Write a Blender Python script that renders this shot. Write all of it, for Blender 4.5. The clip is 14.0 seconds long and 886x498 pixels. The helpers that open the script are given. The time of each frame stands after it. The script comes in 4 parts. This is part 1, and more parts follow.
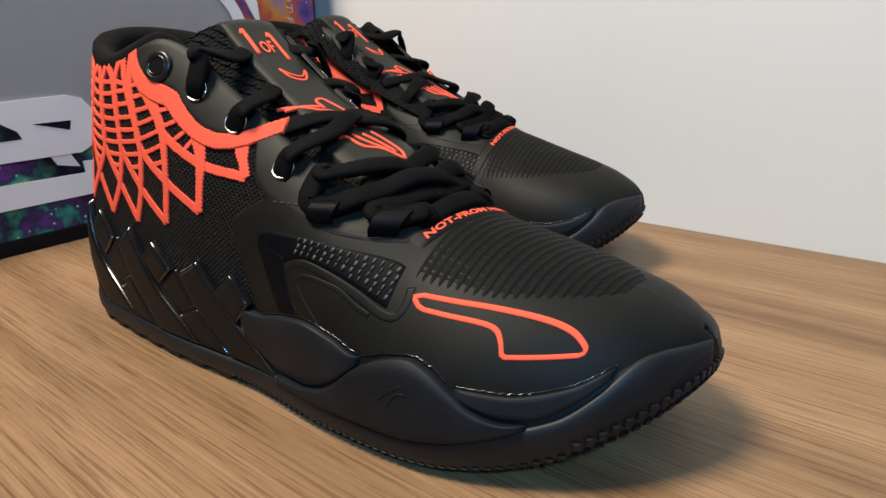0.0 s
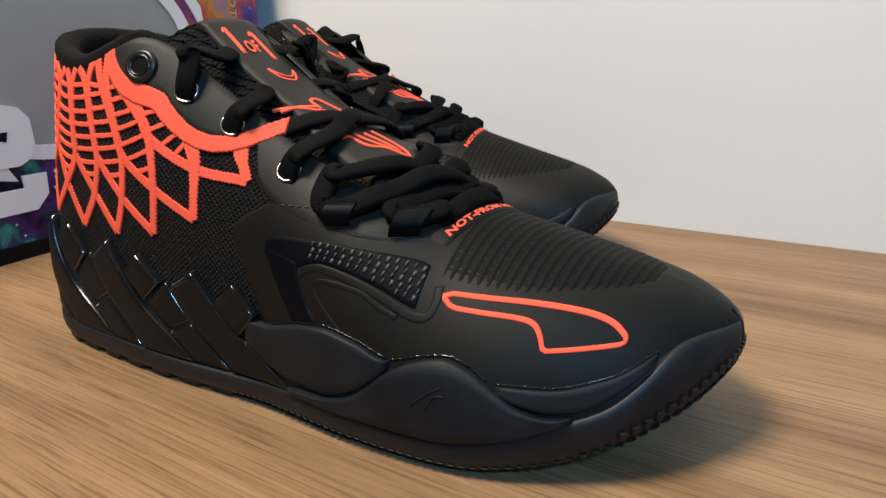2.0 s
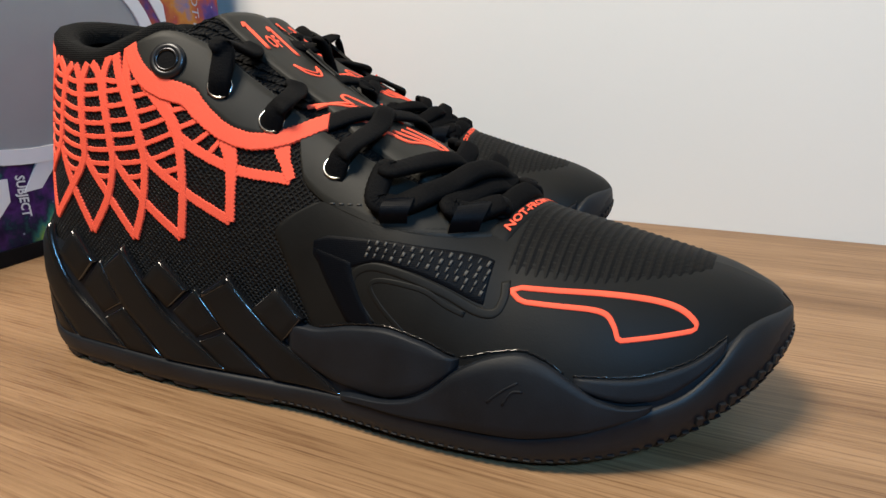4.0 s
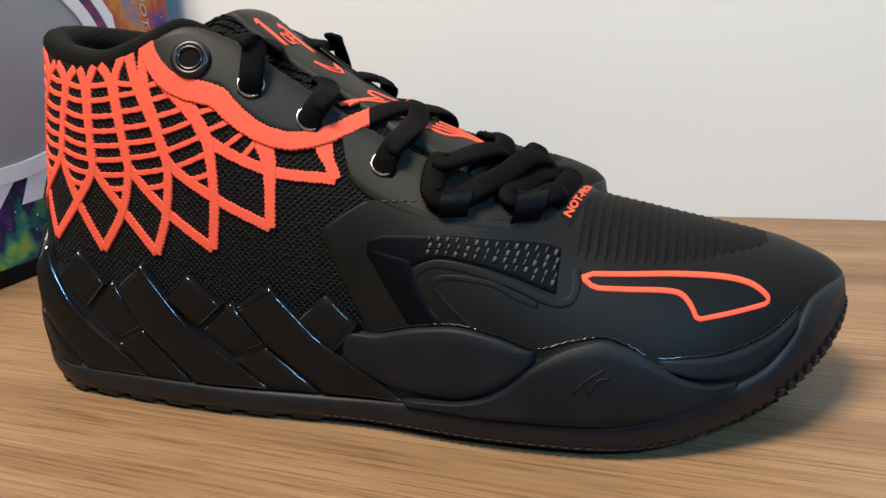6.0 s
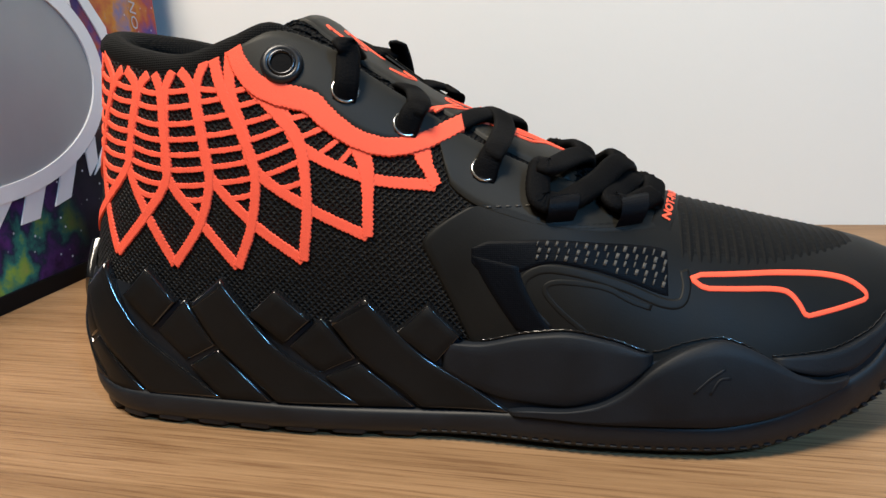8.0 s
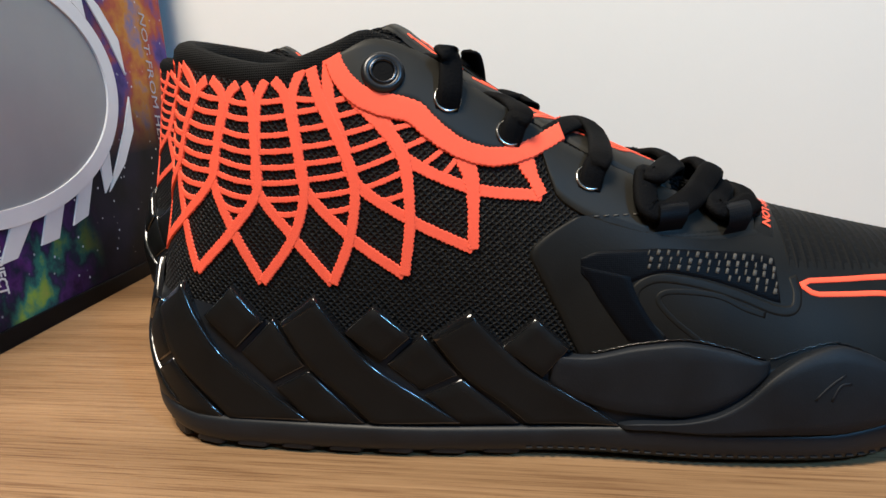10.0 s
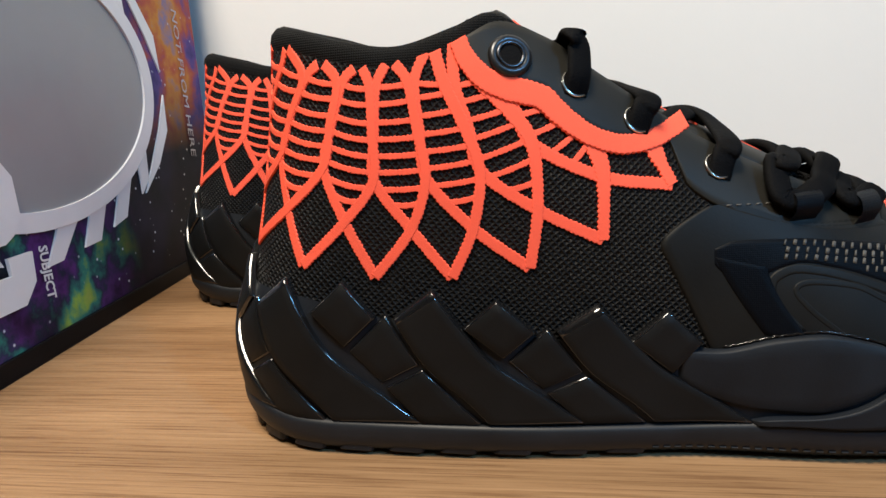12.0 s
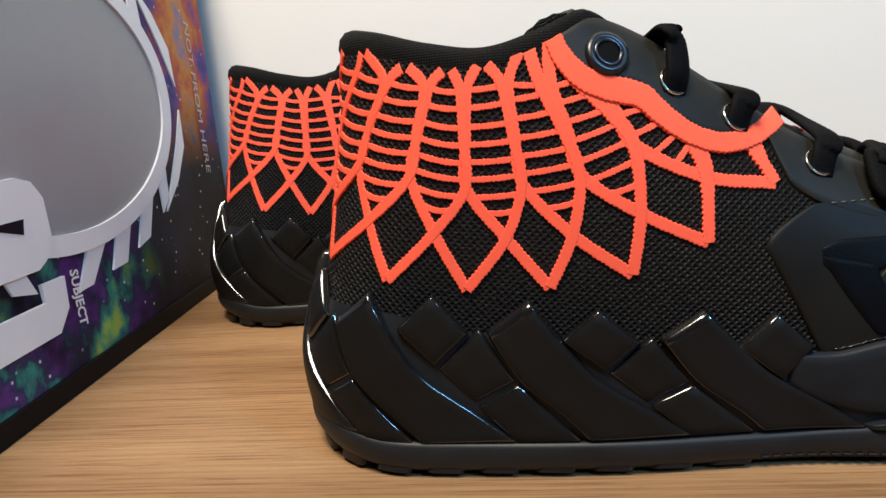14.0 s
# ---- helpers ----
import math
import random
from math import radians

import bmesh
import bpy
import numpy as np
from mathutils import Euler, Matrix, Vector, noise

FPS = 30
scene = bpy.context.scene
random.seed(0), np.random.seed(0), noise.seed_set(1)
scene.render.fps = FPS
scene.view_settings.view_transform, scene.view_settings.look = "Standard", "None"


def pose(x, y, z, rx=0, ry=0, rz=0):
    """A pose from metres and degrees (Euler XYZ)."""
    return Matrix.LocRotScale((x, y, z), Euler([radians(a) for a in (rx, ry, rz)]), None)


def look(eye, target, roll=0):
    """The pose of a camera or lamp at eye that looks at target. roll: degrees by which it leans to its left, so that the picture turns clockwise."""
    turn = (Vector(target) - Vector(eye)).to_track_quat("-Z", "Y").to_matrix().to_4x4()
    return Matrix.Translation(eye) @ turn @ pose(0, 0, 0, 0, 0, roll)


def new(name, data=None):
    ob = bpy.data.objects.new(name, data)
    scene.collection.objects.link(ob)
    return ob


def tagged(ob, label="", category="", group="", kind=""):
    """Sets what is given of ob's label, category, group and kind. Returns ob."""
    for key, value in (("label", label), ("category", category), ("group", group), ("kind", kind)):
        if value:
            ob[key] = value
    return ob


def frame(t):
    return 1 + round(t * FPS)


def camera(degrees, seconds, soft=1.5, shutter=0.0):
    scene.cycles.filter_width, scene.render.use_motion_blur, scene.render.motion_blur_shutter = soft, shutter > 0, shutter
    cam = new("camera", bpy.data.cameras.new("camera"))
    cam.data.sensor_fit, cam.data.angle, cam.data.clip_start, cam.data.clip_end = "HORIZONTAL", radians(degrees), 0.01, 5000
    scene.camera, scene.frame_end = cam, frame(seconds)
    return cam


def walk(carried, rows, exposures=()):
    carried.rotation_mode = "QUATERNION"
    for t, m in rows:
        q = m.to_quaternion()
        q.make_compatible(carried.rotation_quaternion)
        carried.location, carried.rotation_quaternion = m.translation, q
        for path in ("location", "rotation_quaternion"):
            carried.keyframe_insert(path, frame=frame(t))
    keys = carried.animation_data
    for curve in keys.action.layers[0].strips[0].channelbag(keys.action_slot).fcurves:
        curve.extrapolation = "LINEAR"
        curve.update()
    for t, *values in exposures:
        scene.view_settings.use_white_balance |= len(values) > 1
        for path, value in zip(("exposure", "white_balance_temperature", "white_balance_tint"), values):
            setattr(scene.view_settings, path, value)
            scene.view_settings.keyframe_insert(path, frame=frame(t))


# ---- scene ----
cam = camera(66.5, 14.0)
METRES, EYE, TILT, LEAN, TURN = 0.31, 0.1355, -18.12, 1.41, 40.41
ROWS = [
    (0.0, 0.0, 0.0, 0.0, 0.0, 0.0, 0.0),
    (0.5, -0.0186, -0.0012, -0.0028, -1.52, 0.15, 0.61),
    (1.0, -0.0497, 0.0014, -0.0026, -2.82, 0.38, 1.18),
    (1.5, -0.0803, 0.0102, -0.0101, -4.68, 0.42, 1.52),
    (2.0, -0.1101, 0.0221, -0.0116, -6.73, 0.77, 2.53),
    (2.5, -0.1345, 0.0301, -0.0136, -8.3, 0.63, 3.41),
    (3.0, -0.1776, 0.0376, -0.0084, -9.83, 0.78, 3.58),
    (5.5, -0.3434, 0.0998, -0.0224, -18.14, 0.97, 7.14),
    (6.0, -0.382, 0.1216, -0.0167, -19.56, 1.23, 8.28),
    (6.5, -0.4232, 0.1398, -0.0148, -21.0, 1.76, 8.58),
    (7.0, -0.4529, 0.1564, -0.013, -22.39, 1.94, 9.25),
    (7.5, -0.4902, 0.1797, -0.006, -23.48, 2.16, 9.36),
    (8.0, -0.5346, 0.1978, -0.0033, -24.81, 2.1, 9.83),
    (10.5, -0.6873, 0.3018, 0.0288, -28.67, 2.8, 10.91),
    (11.0, -0.7231, 0.3293, 0.0253, -29.16, 2.84, 10.58),
    (11.5, -0.7524, 0.3517, 0.0277, -29.46, 3.06, 10.71),
    (12.0, -0.7669, 0.376, 0.0351, -30.05, 3.11, 11.56),
    (12.5, -0.7985, 0.4076, 0.0364, -30.68, 3.32, 11.71),
    (13.0, -0.8198, 0.4304, 0.05, -31.43, 3.68, 12.65),
    (13.5, -0.8314, 0.4439, 0.0556, -31.57, 3.63, 13.29),
    (14.0, -0.8438, 0.461, 0.0603, -32.0, 3.65, 13.59),
]
walk(cam, [(t, pose(0, 0, EYE, TILT, LEAN, TURN) @ pose(METRES * x, METRES * y, METRES * z, 90 + pitch, roll, yaw)) for t, x, y, z, yaw, pitch, roll in ROWS], [(0.0, 0.12), (5.5, 0.2), (8.0, 0.24), (10.5, 0.27), (14.0, 0.32)])

# ---- world and lamps ----
world = bpy.data.worlds.new("sky")
world.use_nodes = True
scene.world = world
wn = world.node_tree.nodes
sky = wn.new("ShaderNodeTexSky")
sky.sky_type, sky.sun_disc, sky.sun_elevation, sky.sun_rotation = "NISHITA", False, radians(35), radians(140)
world.node_tree.links.new(sky.outputs[0], wn["Background"].inputs[0])
wn["Background"].inputs[1].default_value = 0.08


def area_lamp(name, eye, target, sx, sy, watts, colour):
    data = bpy.data.lights.new(name, "AREA")
    data.shape, data.size, data.size_y, data.energy, data.color = "RECTANGLE", sx, sy, watts, colour
    ob = new(name, data)
    ob.matrix_world = look(eye, target)
    return ob


area_lamp("ceiling_lamp_light", (-0.45, -0.30, 1.22), (-0.25, 0.15, 0.0), 0.40, 0.36, 25, (1.0, 0.895, 0.735))
# small blue lamp added at the right for cool edge glints; its source is unseen
area_lamp("cool_side_light", (0.62, -0.62, 0.92), (-0.2, 0.2, 0.05), 0.09, 0.13, 9.5, (0.20, 0.55, 1.0))


# ---- materials ----
def material(name, colour, rough=0.6, metal=0.0, spec=0.5):
    m = bpy.data.materials.new(name)
    m.use_nodes = True
    b = m.node_tree.nodes["Principled BSDF"]
    b.inputs["Base Color"].default_value = (*colour, 1)
    b.inputs["Roughness"].default_value = rough
    b.inputs["Metallic"].default_value = metal
    b.inputs["Specular IOR Level"].default_value = spec
    return m


class Graph:
    """Short hand for the nodes of one material."""

    def __init__(self, m):
        self.t, self.b = m.node_tree, m.node_tree.nodes["Principled BSDF"]

    def node(self, kind, **values):
        n = self.t.nodes.new(kind)
        for key, value in values.items():
            n.inputs[key.replace("_", " ")].default_value = value
        return n

    def link(self, a, out, b, into):
        self.t.links.new(a.outputs[out], b.inputs[into])
        return b

    def coords(self, scale=(1, 1, 1), out="Object"):
        c, mp = self.t.nodes.new("ShaderNodeTexCoord"), self.t.nodes.new("ShaderNodeMapping")
        mp.inputs["Scale"].default_value = scale
        return self.link(c, out, mp, "Vector")

    def noise(self, scale, detail=4.0, at=None, rough=0.55):
        n = self.node("ShaderNodeTexNoise", Scale=scale, Detail=detail, Roughness=rough)
        self.link(at or self.coords(), 0, n, "Vector")
        return n

    def ramp(self, src, out, stops):
        r = self.t.nodes.new("ShaderNodeValToRGB")
        e = r.color_ramp.elements
        while len(e) < len(stops):
            e.new(0.5)
        for el, (at, c) in zip(e, stops):
            el.position, el.color = at, (*c, 1) if len(c) == 3 else c
        self.link(src, out, r, "Fac")
        return r

    def bump(self, src, out, strength, distance, prev=None):
        bp = self.node("ShaderNodeBump", Strength=strength, Distance=distance)
        self.link(src, out, bp, "Height")
        if prev:
            self.link(prev, 0, bp, "Normal")
        self.link(bp, 0, self.b, "Normal")
        return bp

    def rough(self, src, out, lo, hi):
        r = self.node("ShaderNodeMapRange", To_Min=lo, To_Max=hi)
        self.link(src, out, r, "Value")
        self.link(r, 0, self.b, "Roughness")


def grey(v):
    return (v, v, v)


def wood():
    """Oak-look laminate: broad boards of tone, long soft streaks and short dark pores, all along x."""
    m = material("oak_laminate", (0.4, 0.25, 0.13), 0.45, 0, 0.35)
    g = Graph(m)
    broad = g.noise(1.0, 3, g.coords((1.2, 26, 1)), 0.5)
    streak = g.noise(1.0, 8, g.coords((7, 560, 1)), 0.8)
    pores = g.noise(1.0, 4, g.coords((17, 900, 1)), 0.68)
    mix = g.node("ShaderNodeMix")
    mix.inputs["Factor"].default_value = 0.5
    g.link(broad, 0, mix, "A"), g.link(streak, 0, mix, "B")
    base = g.ramp(mix, 0, [(0.34, (0.130, 0.066, 0.029)), (0.46, (0.238, 0.136, 0.066)), (0.54, (0.300, 0.177, 0.090)), (0.66, (0.38, 0.235, 0.127))])
    dark = g.ramp(pores, 0, [(0.38, (0.34, 0.22, 0.16)), (0.50, grey(1.0))])
    mul = g.t.nodes.new("ShaderNodeMix")
    mul.data_type, mul.blend_type = "RGBA", "MULTIPLY"
    mul.inputs[0].default_value = 0.56
    g.t.links.new(base.outputs[0], mul.inputs[6]), g.t.links.new(dark.outputs[0], mul.inputs[7])
    g.t.links.new(mul.outputs[2], g.b.inputs["Base Color"])
    g.rough(streak, 0, 0.38, 0.58)
    g.bump(pores, 0, 0.2, 0.0003)
    return m


def paint(name, colour):
    m = material(name, colour, 0.65, 0, 0.3)
    g = Graph(m)
    a = g.noise(2.5, 4)
    g.link(g.ramp(a, 0, [(0.3, tuple(c * 0.96 for c in colour)), (0.7, colour)]), 0, g.b, "Base Color")
    g.bump(g.noise(160, 3), 0, 0.08, 0.001)
    return m


def rubber(name, colour, lo, hi, bump=0.05, spec=0.5, vary=0.22):
    m = material(name, colour, 0.5, 0, spec)
    g = Graph(m)
    a, b = g.noise(45, 5), g.noise(1400, 2)
    g.link(g.ramp(a, 0, [(0.3, tuple(c * (1 - vary) for c in colour)), (0.75, tuple(min(1, c * (1 + vary)) for c in colour))]), 0, g.b, "Base Color")
    g.rough(a, 0, lo, hi)
    g.bump(b, 0, bump, 0.0004)
    return m


def weave(name, colour, scale, depth, rough=0.75, turn=0.0, spec=0.25, low=0.45, join="MULTIPLY"):
    """Knitted cloth: two crossed waves give the threads."""
    m = material(name, colour, rough, 0, spec)
    g = Graph(m)
    at = g.coords((1, 1, 1))
    at.inputs["Rotation"].default_value = (0, radians(turn), 0)
    wob = g.noise(60, 2)
    waves = []
    for d in ("X", "Z"):
        w = g.node("ShaderNodeTexWave", Scale=scale, Distortion=1.4, Detail=1.0)
        w.wave_type, w.bands_direction = "BANDS", d
        w.inputs["Detail Scale"].default_value = 3.0
        g.link(at, 0, w, "Vector")
        waves.append(w)
    mx = g.node("ShaderNodeMath")
    mx.operation = join
    g.link(waves[0], 1, mx, 0), g.link(waves[1], 1, mx, 1)
    fibre = g.noise(900, 3)
    g.link(g.ramp(mx, 0, [(0.0, tuple(c * low for c in colour)), (0.8, tuple(min(1, c * 1.25) for c in colour))]), 0, g.b, "Base Color")
    g.rough(wob, 0, rough - 0.08, rough + 0.1)
    b1 = g.bump(mx, 0, depth, 0.0012)
    g.bump(fibre, 0, 0.25, 0.0003, b1)
    return m


def galaxy():
    """Printed star clouds: black ground, warm clouds high up by the wall, green and violet ones below, and fine stars."""
    m = material("galaxy_print", (0.01, 0.01, 0.015), 0.5, 0, 0.12)
    g = Graph(m)
    at = g.coords((1, 1, 1))
    sep = g.link(at, 0, g.t.nodes.new("ShaderNodeSeparateXYZ"), 0)

    def mixed(a, b, fac):
        x = g.t.nodes.new("ShaderNodeMix")
        x.data_type = "RGBA"
        g.t.links.new(fac.outputs[0], x.inputs[0])
        g.t.links.new(a[0].outputs[a[1]], x.inputs[6]), g.t.links.new(b[0].outputs[b[1]], x.inputs[7])
        return x, 2

    def times(a, b):
        x = g.t.nodes.new("ShaderNodeMath")
        x.operation = "MULTIPLY"
        g.t.links.new(a.outputs[0], x.inputs[0]), g.t.links.new(b.outputs[0], x.inputs[1])
        return x

    def span(axis, a, b):
        r = g.node("ShaderNodeMapRange", From_Min=a, From_Max=b)
        g.link(sep, axis, r, "Value")
        return r

    ground = g.ramp(g.noise(30, 5), 0, [(0.35, (0.003, 0.003, 0.006)), (0.75, (0.016, 0.013, 0.030))])
    warm = g.ramp(g.noise(26, 6), 0, [(0.28, (0.02, 0.02, 0.10)), (0.40, (0.10, 0.06, 0.24)), (0.50, (0.42, 0.08, 0.05)), (0.60, (0.55, 0.22, 0.04)), (0.72, (0.07, 0.16, 0.42))])
    cold = g.ramp(g.noise(38, 6), 0, [(0.30, (0.004, 0.004, 0.01)), (0.42, (0.14, 0.04, 0.22)), (0.50, (0.03, 0.04, 0.08)), (0.58, (0.05, 0.28, 0.21)), (0.66, (0.32, 0.50, 0.08)), (0.78, (0.5, 0.5, 0.12))])
    high = times(span(2, 0.085, 0.135), span(1, 0.10, 0.15))
    left = times(span(1, 0.10, 0.02), g.ramp(g.noise(16, 3), 0, [(0.40, grey(0)), (0.55, grey(1))]))
    c = mixed((ground, 0), (cold, 0), left)
    c = mixed(c, (warm, 0), high)
    star = g.node("ShaderNodeTexVoronoi", Scale=150.0)
    g.link(at, 0, star, "Vector")
    dots = g.ramp(star, 0, [(0.05, grey(1)), (0.15, grey(0))])
    dots = times(dots, g.ramp(g.noise(60, 2), 0, [(0.44, grey(0)), (0.56, grey(1))]))
    white = g.t.nodes.new("ShaderNodeRGB")
    white.outputs[0].default_value = (0.75, 0.78, 0.85, 1)
    c = mixed(c, (white, 0), dots)
    g.t.links.new(c[0].outputs[c[1]], g.b.inputs["Base Color"])
    g.rough(g.noise(20, 3), 0, 0.45, 0.6)
    return m


MAT = {
    "wood": wood(),
    "wall": paint("white_wall_paint", (0.72, 0.715, 0.69)),
    "room": paint("warm_grey_wall_paint", (0.30, 0.285, 0.265)),
    "rubber": rubber("black_rubber", (0.0072, 0.0088, 0.0115), 0.40, 0.58, 0.08, 0.32, 0.35),
    "foam": rubber("black_moulded_foam", (0.0068, 0.0088, 0.0122), 0.48, 0.64, 0.14, 0.22, 0.4),
    "tile": rubber("black_satin_tile", (0.0058, 0.0060, 0.0062), 0.42, 0.56, 0.08, 0.16),
    "edge": rubber("black_polished_edge", (0.0050, 0.0050, 0.0055), 0.08, 0.18, 0.02, 0.8),
    "skin": rubber("matt_black_fused_film", (0.0058, 0.0058, 0.0053), 0.46, 0.6, 0.1, 0.17),
    "panel": rubber("matt_black_smooth_film", (0.0120, 0.0115, 0.0094), 0.48, 0.6, 0.06, 0.22),
    "knit": weave("black_knit", (0.0024, 0.0024, 0.0026), 200, 0.8, 0.6, 38, 0.18, 0.3, "MAXIMUM"),
    "mesh": weave("black_open_mesh", (0.0045, 0.0045, 0.005), 200, 0.8, 0.75, 0, 0.15),
    "lining": weave("black_lining", (0.0038, 0.0038, 0.0038), 420, 0.5, 0.8, 0, 0.15),
    "lace": rubber("black_lace", (0.0026, 0.0026, 0.0030), 0.65, 0.85, 0.5, 0.08),
    "coral": weave("coral_thread", (0.96, 0.118, 0.066), 800, 0.2, 0.65, 60, 0.08, 0.85),
    "ink": rubber("coral_print", (1.0, 0.115, 0.058), 0.5, 0.65, 0.02, 0.15, 0.08),
    "gloss_mesh": weave("dark_gloss_mesh", (0.0018, 0.0028, 0.0050), 520, 0.12, 0.5, 0, 0.08),
    "rib_knit": weave("black_rib_knit", (0.0032, 0.0032, 0.0032), 420, 0.15, 0.65, 0, 0.14),
    "slit": rubber("grey_mesh_slit", (0.055, 0.052, 0.046), 0.5, 0.7, 0.1),
    "metal": material("dark_polished_metal", (0.05, 0.05, 0.055), 0.25, 1.0),
    "eyelet": material("smoked_metal", (0.030, 0.031, 0.034), 0.30, 0.7),
    "steel": material("bright_steel", (0.75, 0.74, 0.72), 0.18, 1.0),
    "blackcard": rubber("black_card", (0.004, 0.004, 0.005), 0.5, 0.6, 0.03, 0.15),
    "whitecard": rubber("white_card_print", (0.78, 0.76, 0.76), 0.4, 0.5, 0.02, 0.4, 0.03),
    "paleprint": rubber("pale_print", (0.45, 0.43, 0.48), 0.4, 0.5, 0.02, 0.4, 0.03),
    "greycard": rubber("grey_satin_card", (0.29, 0.295, 0.30), 0.30, 0.42, 0.02, 0.5, 0.03),
    "galaxy": galaxy(),
}


# ---- building blocks ----
def mesh_of(name, verts, faces, mat, smooth=True):
    me = bpy.data.meshes.new(name)
    me.from_pydata([tuple(v) for v in verts], [], [tuple(f) for f in faces])
    me.materials.append(mat)
    if smooth:
        me.polygons.foreach_set("use_smooth", [True] * len(me.polygons))
    me.update()
    return me


def piece(name, verts, faces, mat, parent=None, label="", smooth=True):
    ob = new(name, mesh_of(name, verts, faces, mat, smooth))
    ob.parent = parent
    return tagged(ob, label)


def part(name, bm, mat, parent=None, label="", smooth=False):
    me = bpy.data.meshes.new(name)
    bm.to_mesh(me)
    bm.free()
    me.materials.append(mat)
    if smooth:
        me.polygons.foreach_set("use_smooth", [True] * len(me.polygons))
    ob = new(name, me)
    ob.parent = parent
    return tagged(ob, label)


def slab(lo, hi, bevel=0.0, seg=2):
    bm = bmesh.new()
    bmesh.ops.create_cube(bm, size=1)
    for v in bm.verts:
        v.co = [(a + b) / 2 + c * (b - a) for a, b, c in zip(lo, hi, v.co)]
    if bevel:
        bmesh.ops.bevel(bm, geom=bm.edges[:], offset=bevel, segments=seg, profile=0.6, affect="EDGES")
    return bm


def grid_faces(nu, nv, wrap=False):
    f = []
    for i in range(nu - (0 if wrap else 1)):
        for j in range(nv - 1):
            k = (i + 1) % nu
            f.append((i * nv + j, k * nv + j, k * nv + j + 1, i * nv + j + 1))
    return f


def curve(*knots):
    """A smooth function through (x, y) knots, with no overshoot."""
    xs, ys = np.array([k[0] for k in knots], float), np.array([k[1] for k in knots], float)
    d = np.diff(ys) / np.diff(xs)
    s = np.zeros(len(xs))
    for i in range(1, len(xs) - 1):
        s[i] = 0 if d[i - 1] * d[i] <= 0 else 2 * d[i - 1] * d[i] / (d[i - 1] + d[i])
    s[0], s[-1] = d[0], d[-1]

    def at(x):
        if x <= xs[0]:
            return float(ys[0])
        if x >= xs[-1]:
            return float(ys[-1])
        i = int(np.searchsorted(xs, x) - 1)
        h = xs[i + 1] - xs[i]
        t = (x - xs[i]) / h
        return float(ys[i] * (1 + 2 * t) * (1 - t) ** 2 + s[i] * h * t * (1 - t) ** 2 + ys[i + 1] * t * t * (3 - 2 * t) - s[i + 1] * h * t * t * (1 - t))

    return at


# ---- the setting ----
WALL_Y = 0.446
tagged(part("table_top", slab((-1.3, -0.75, -0.03), (1.3, WALL_Y, 0), 0.002), MAT["wood"]), "wood-grain laminate desk top against a white wall", "desk top", kind="structure")
tagged(part("wall_north", slab((-2.2, WALL_Y, -0.8), (2.2, WALL_Y + 0.1, 1.9)), MAT["wall"]), "plain white painted wall behind the desk", "wall", kind="structure")
tagged(part("wall_south", slab((-2.2, -2.3, -0.8), (2.2, -2.2, 1.9)), MAT["room"]), "plain warm grey wall", "wall", kind="structure")
tagged(part("wall_west", slab((-2.3, -2.3, -0.8), (-2.2, WALL_Y + 0.1, 1.9)), MAT["room"]), "plain warm grey wall", "wall", kind="structure")
tagged(part("wall_east", slab((2.2, -2.3, -0.8), (2.3, WALL_Y + 0.1, 1.9)), MAT["room"]), "plain warm grey wall", "wall", kind="structure")
tagged(part("ceiling", slab((-2.3, -2.3, 1.9), (2.3, WALL_Y + 0.1, 2.0)), MAT["wall"]), "plain white ceiling", "ceiling", kind="structure")
tagged(part("floor", slab((-2.3, -2.3, -0.8), (2.3, WALL_Y + 0.1, -0.75)), MAT["wood"]), "wooden floor", "floor", kind="structure")

# ---- the last: the shape of a right shoe; x from heel to toe, -y its outer side, z up ----
LENGTH = 0.308
base_w = curve((0, 0.040), (0.03, 0.041), (0.1, 0.0435), (0.15, 0.0435), (0.2, 0.049), (0.235, 0.051), (0.308, 0.050))
mid_y = curve((0, -0.010), (0.1, -0.008), (0.15, -0.004), (0.2, 0.0), (0.25, 0.007), (0.308, 0.017))
dome_z = curve((0, 0.19), (0.05, 0.175), (0.09, 0.160), (0.104, 0.148), (0.13, 0.128), (0.16, 0.106), (0.19, 0.0875), (0.223, 0.072), (0.244, 0.0655), (0.26, 0.0610),
               (0.275, 0.0571), (0.289, 0.0534), (0.298, 0.0497), (0.304, 0.0466), (0.308, 0.0430))
dome_n = curve((0, 3.6), (0.1, 4.4), (0.15, 2.8), (0.19, 2.4), (0.23, 1.49), (0.308, 1.80))
heel_in = curve((0.0, 0.004), (0.03, 0.0), (0.06, 0.008), (0.09, 0.0155), (0.13, 0.0215), (0.145, 0.022))
cut_z = curve((0.0, 0.1345), (0.02, 0.132), (0.045, 0.127), (0.065, 0.1243), (0.088, 0.1295), (0.10, 0.1345), (0.115, 0.129), (0.13, 0.118), (0.16, 0.0975), (0.19, 0.0825),
              (0.21, 0.0748), (0.222, 0.0720), (0.3, 0.04))
Z0 = 0.020


def half_width(x, z=0.04):
    h = 1 - min(1, max(0, x) / (0.042 + 0.36 * max(0, z - 0.05)))
    t = 1 - min(1, max(0, LENGTH - x) / 0.078)
    return base_w(x) * (1 - h**2.1) ** (1 / 2.1) * (1 - t**2.2) ** (1 / 2.2)


def fullness(x, side):
    return dome_n(x) * (1.0 if side < 0 else 1.1 + 0.5 * min(1, max(0, (x - 0.21) / 0.04)))


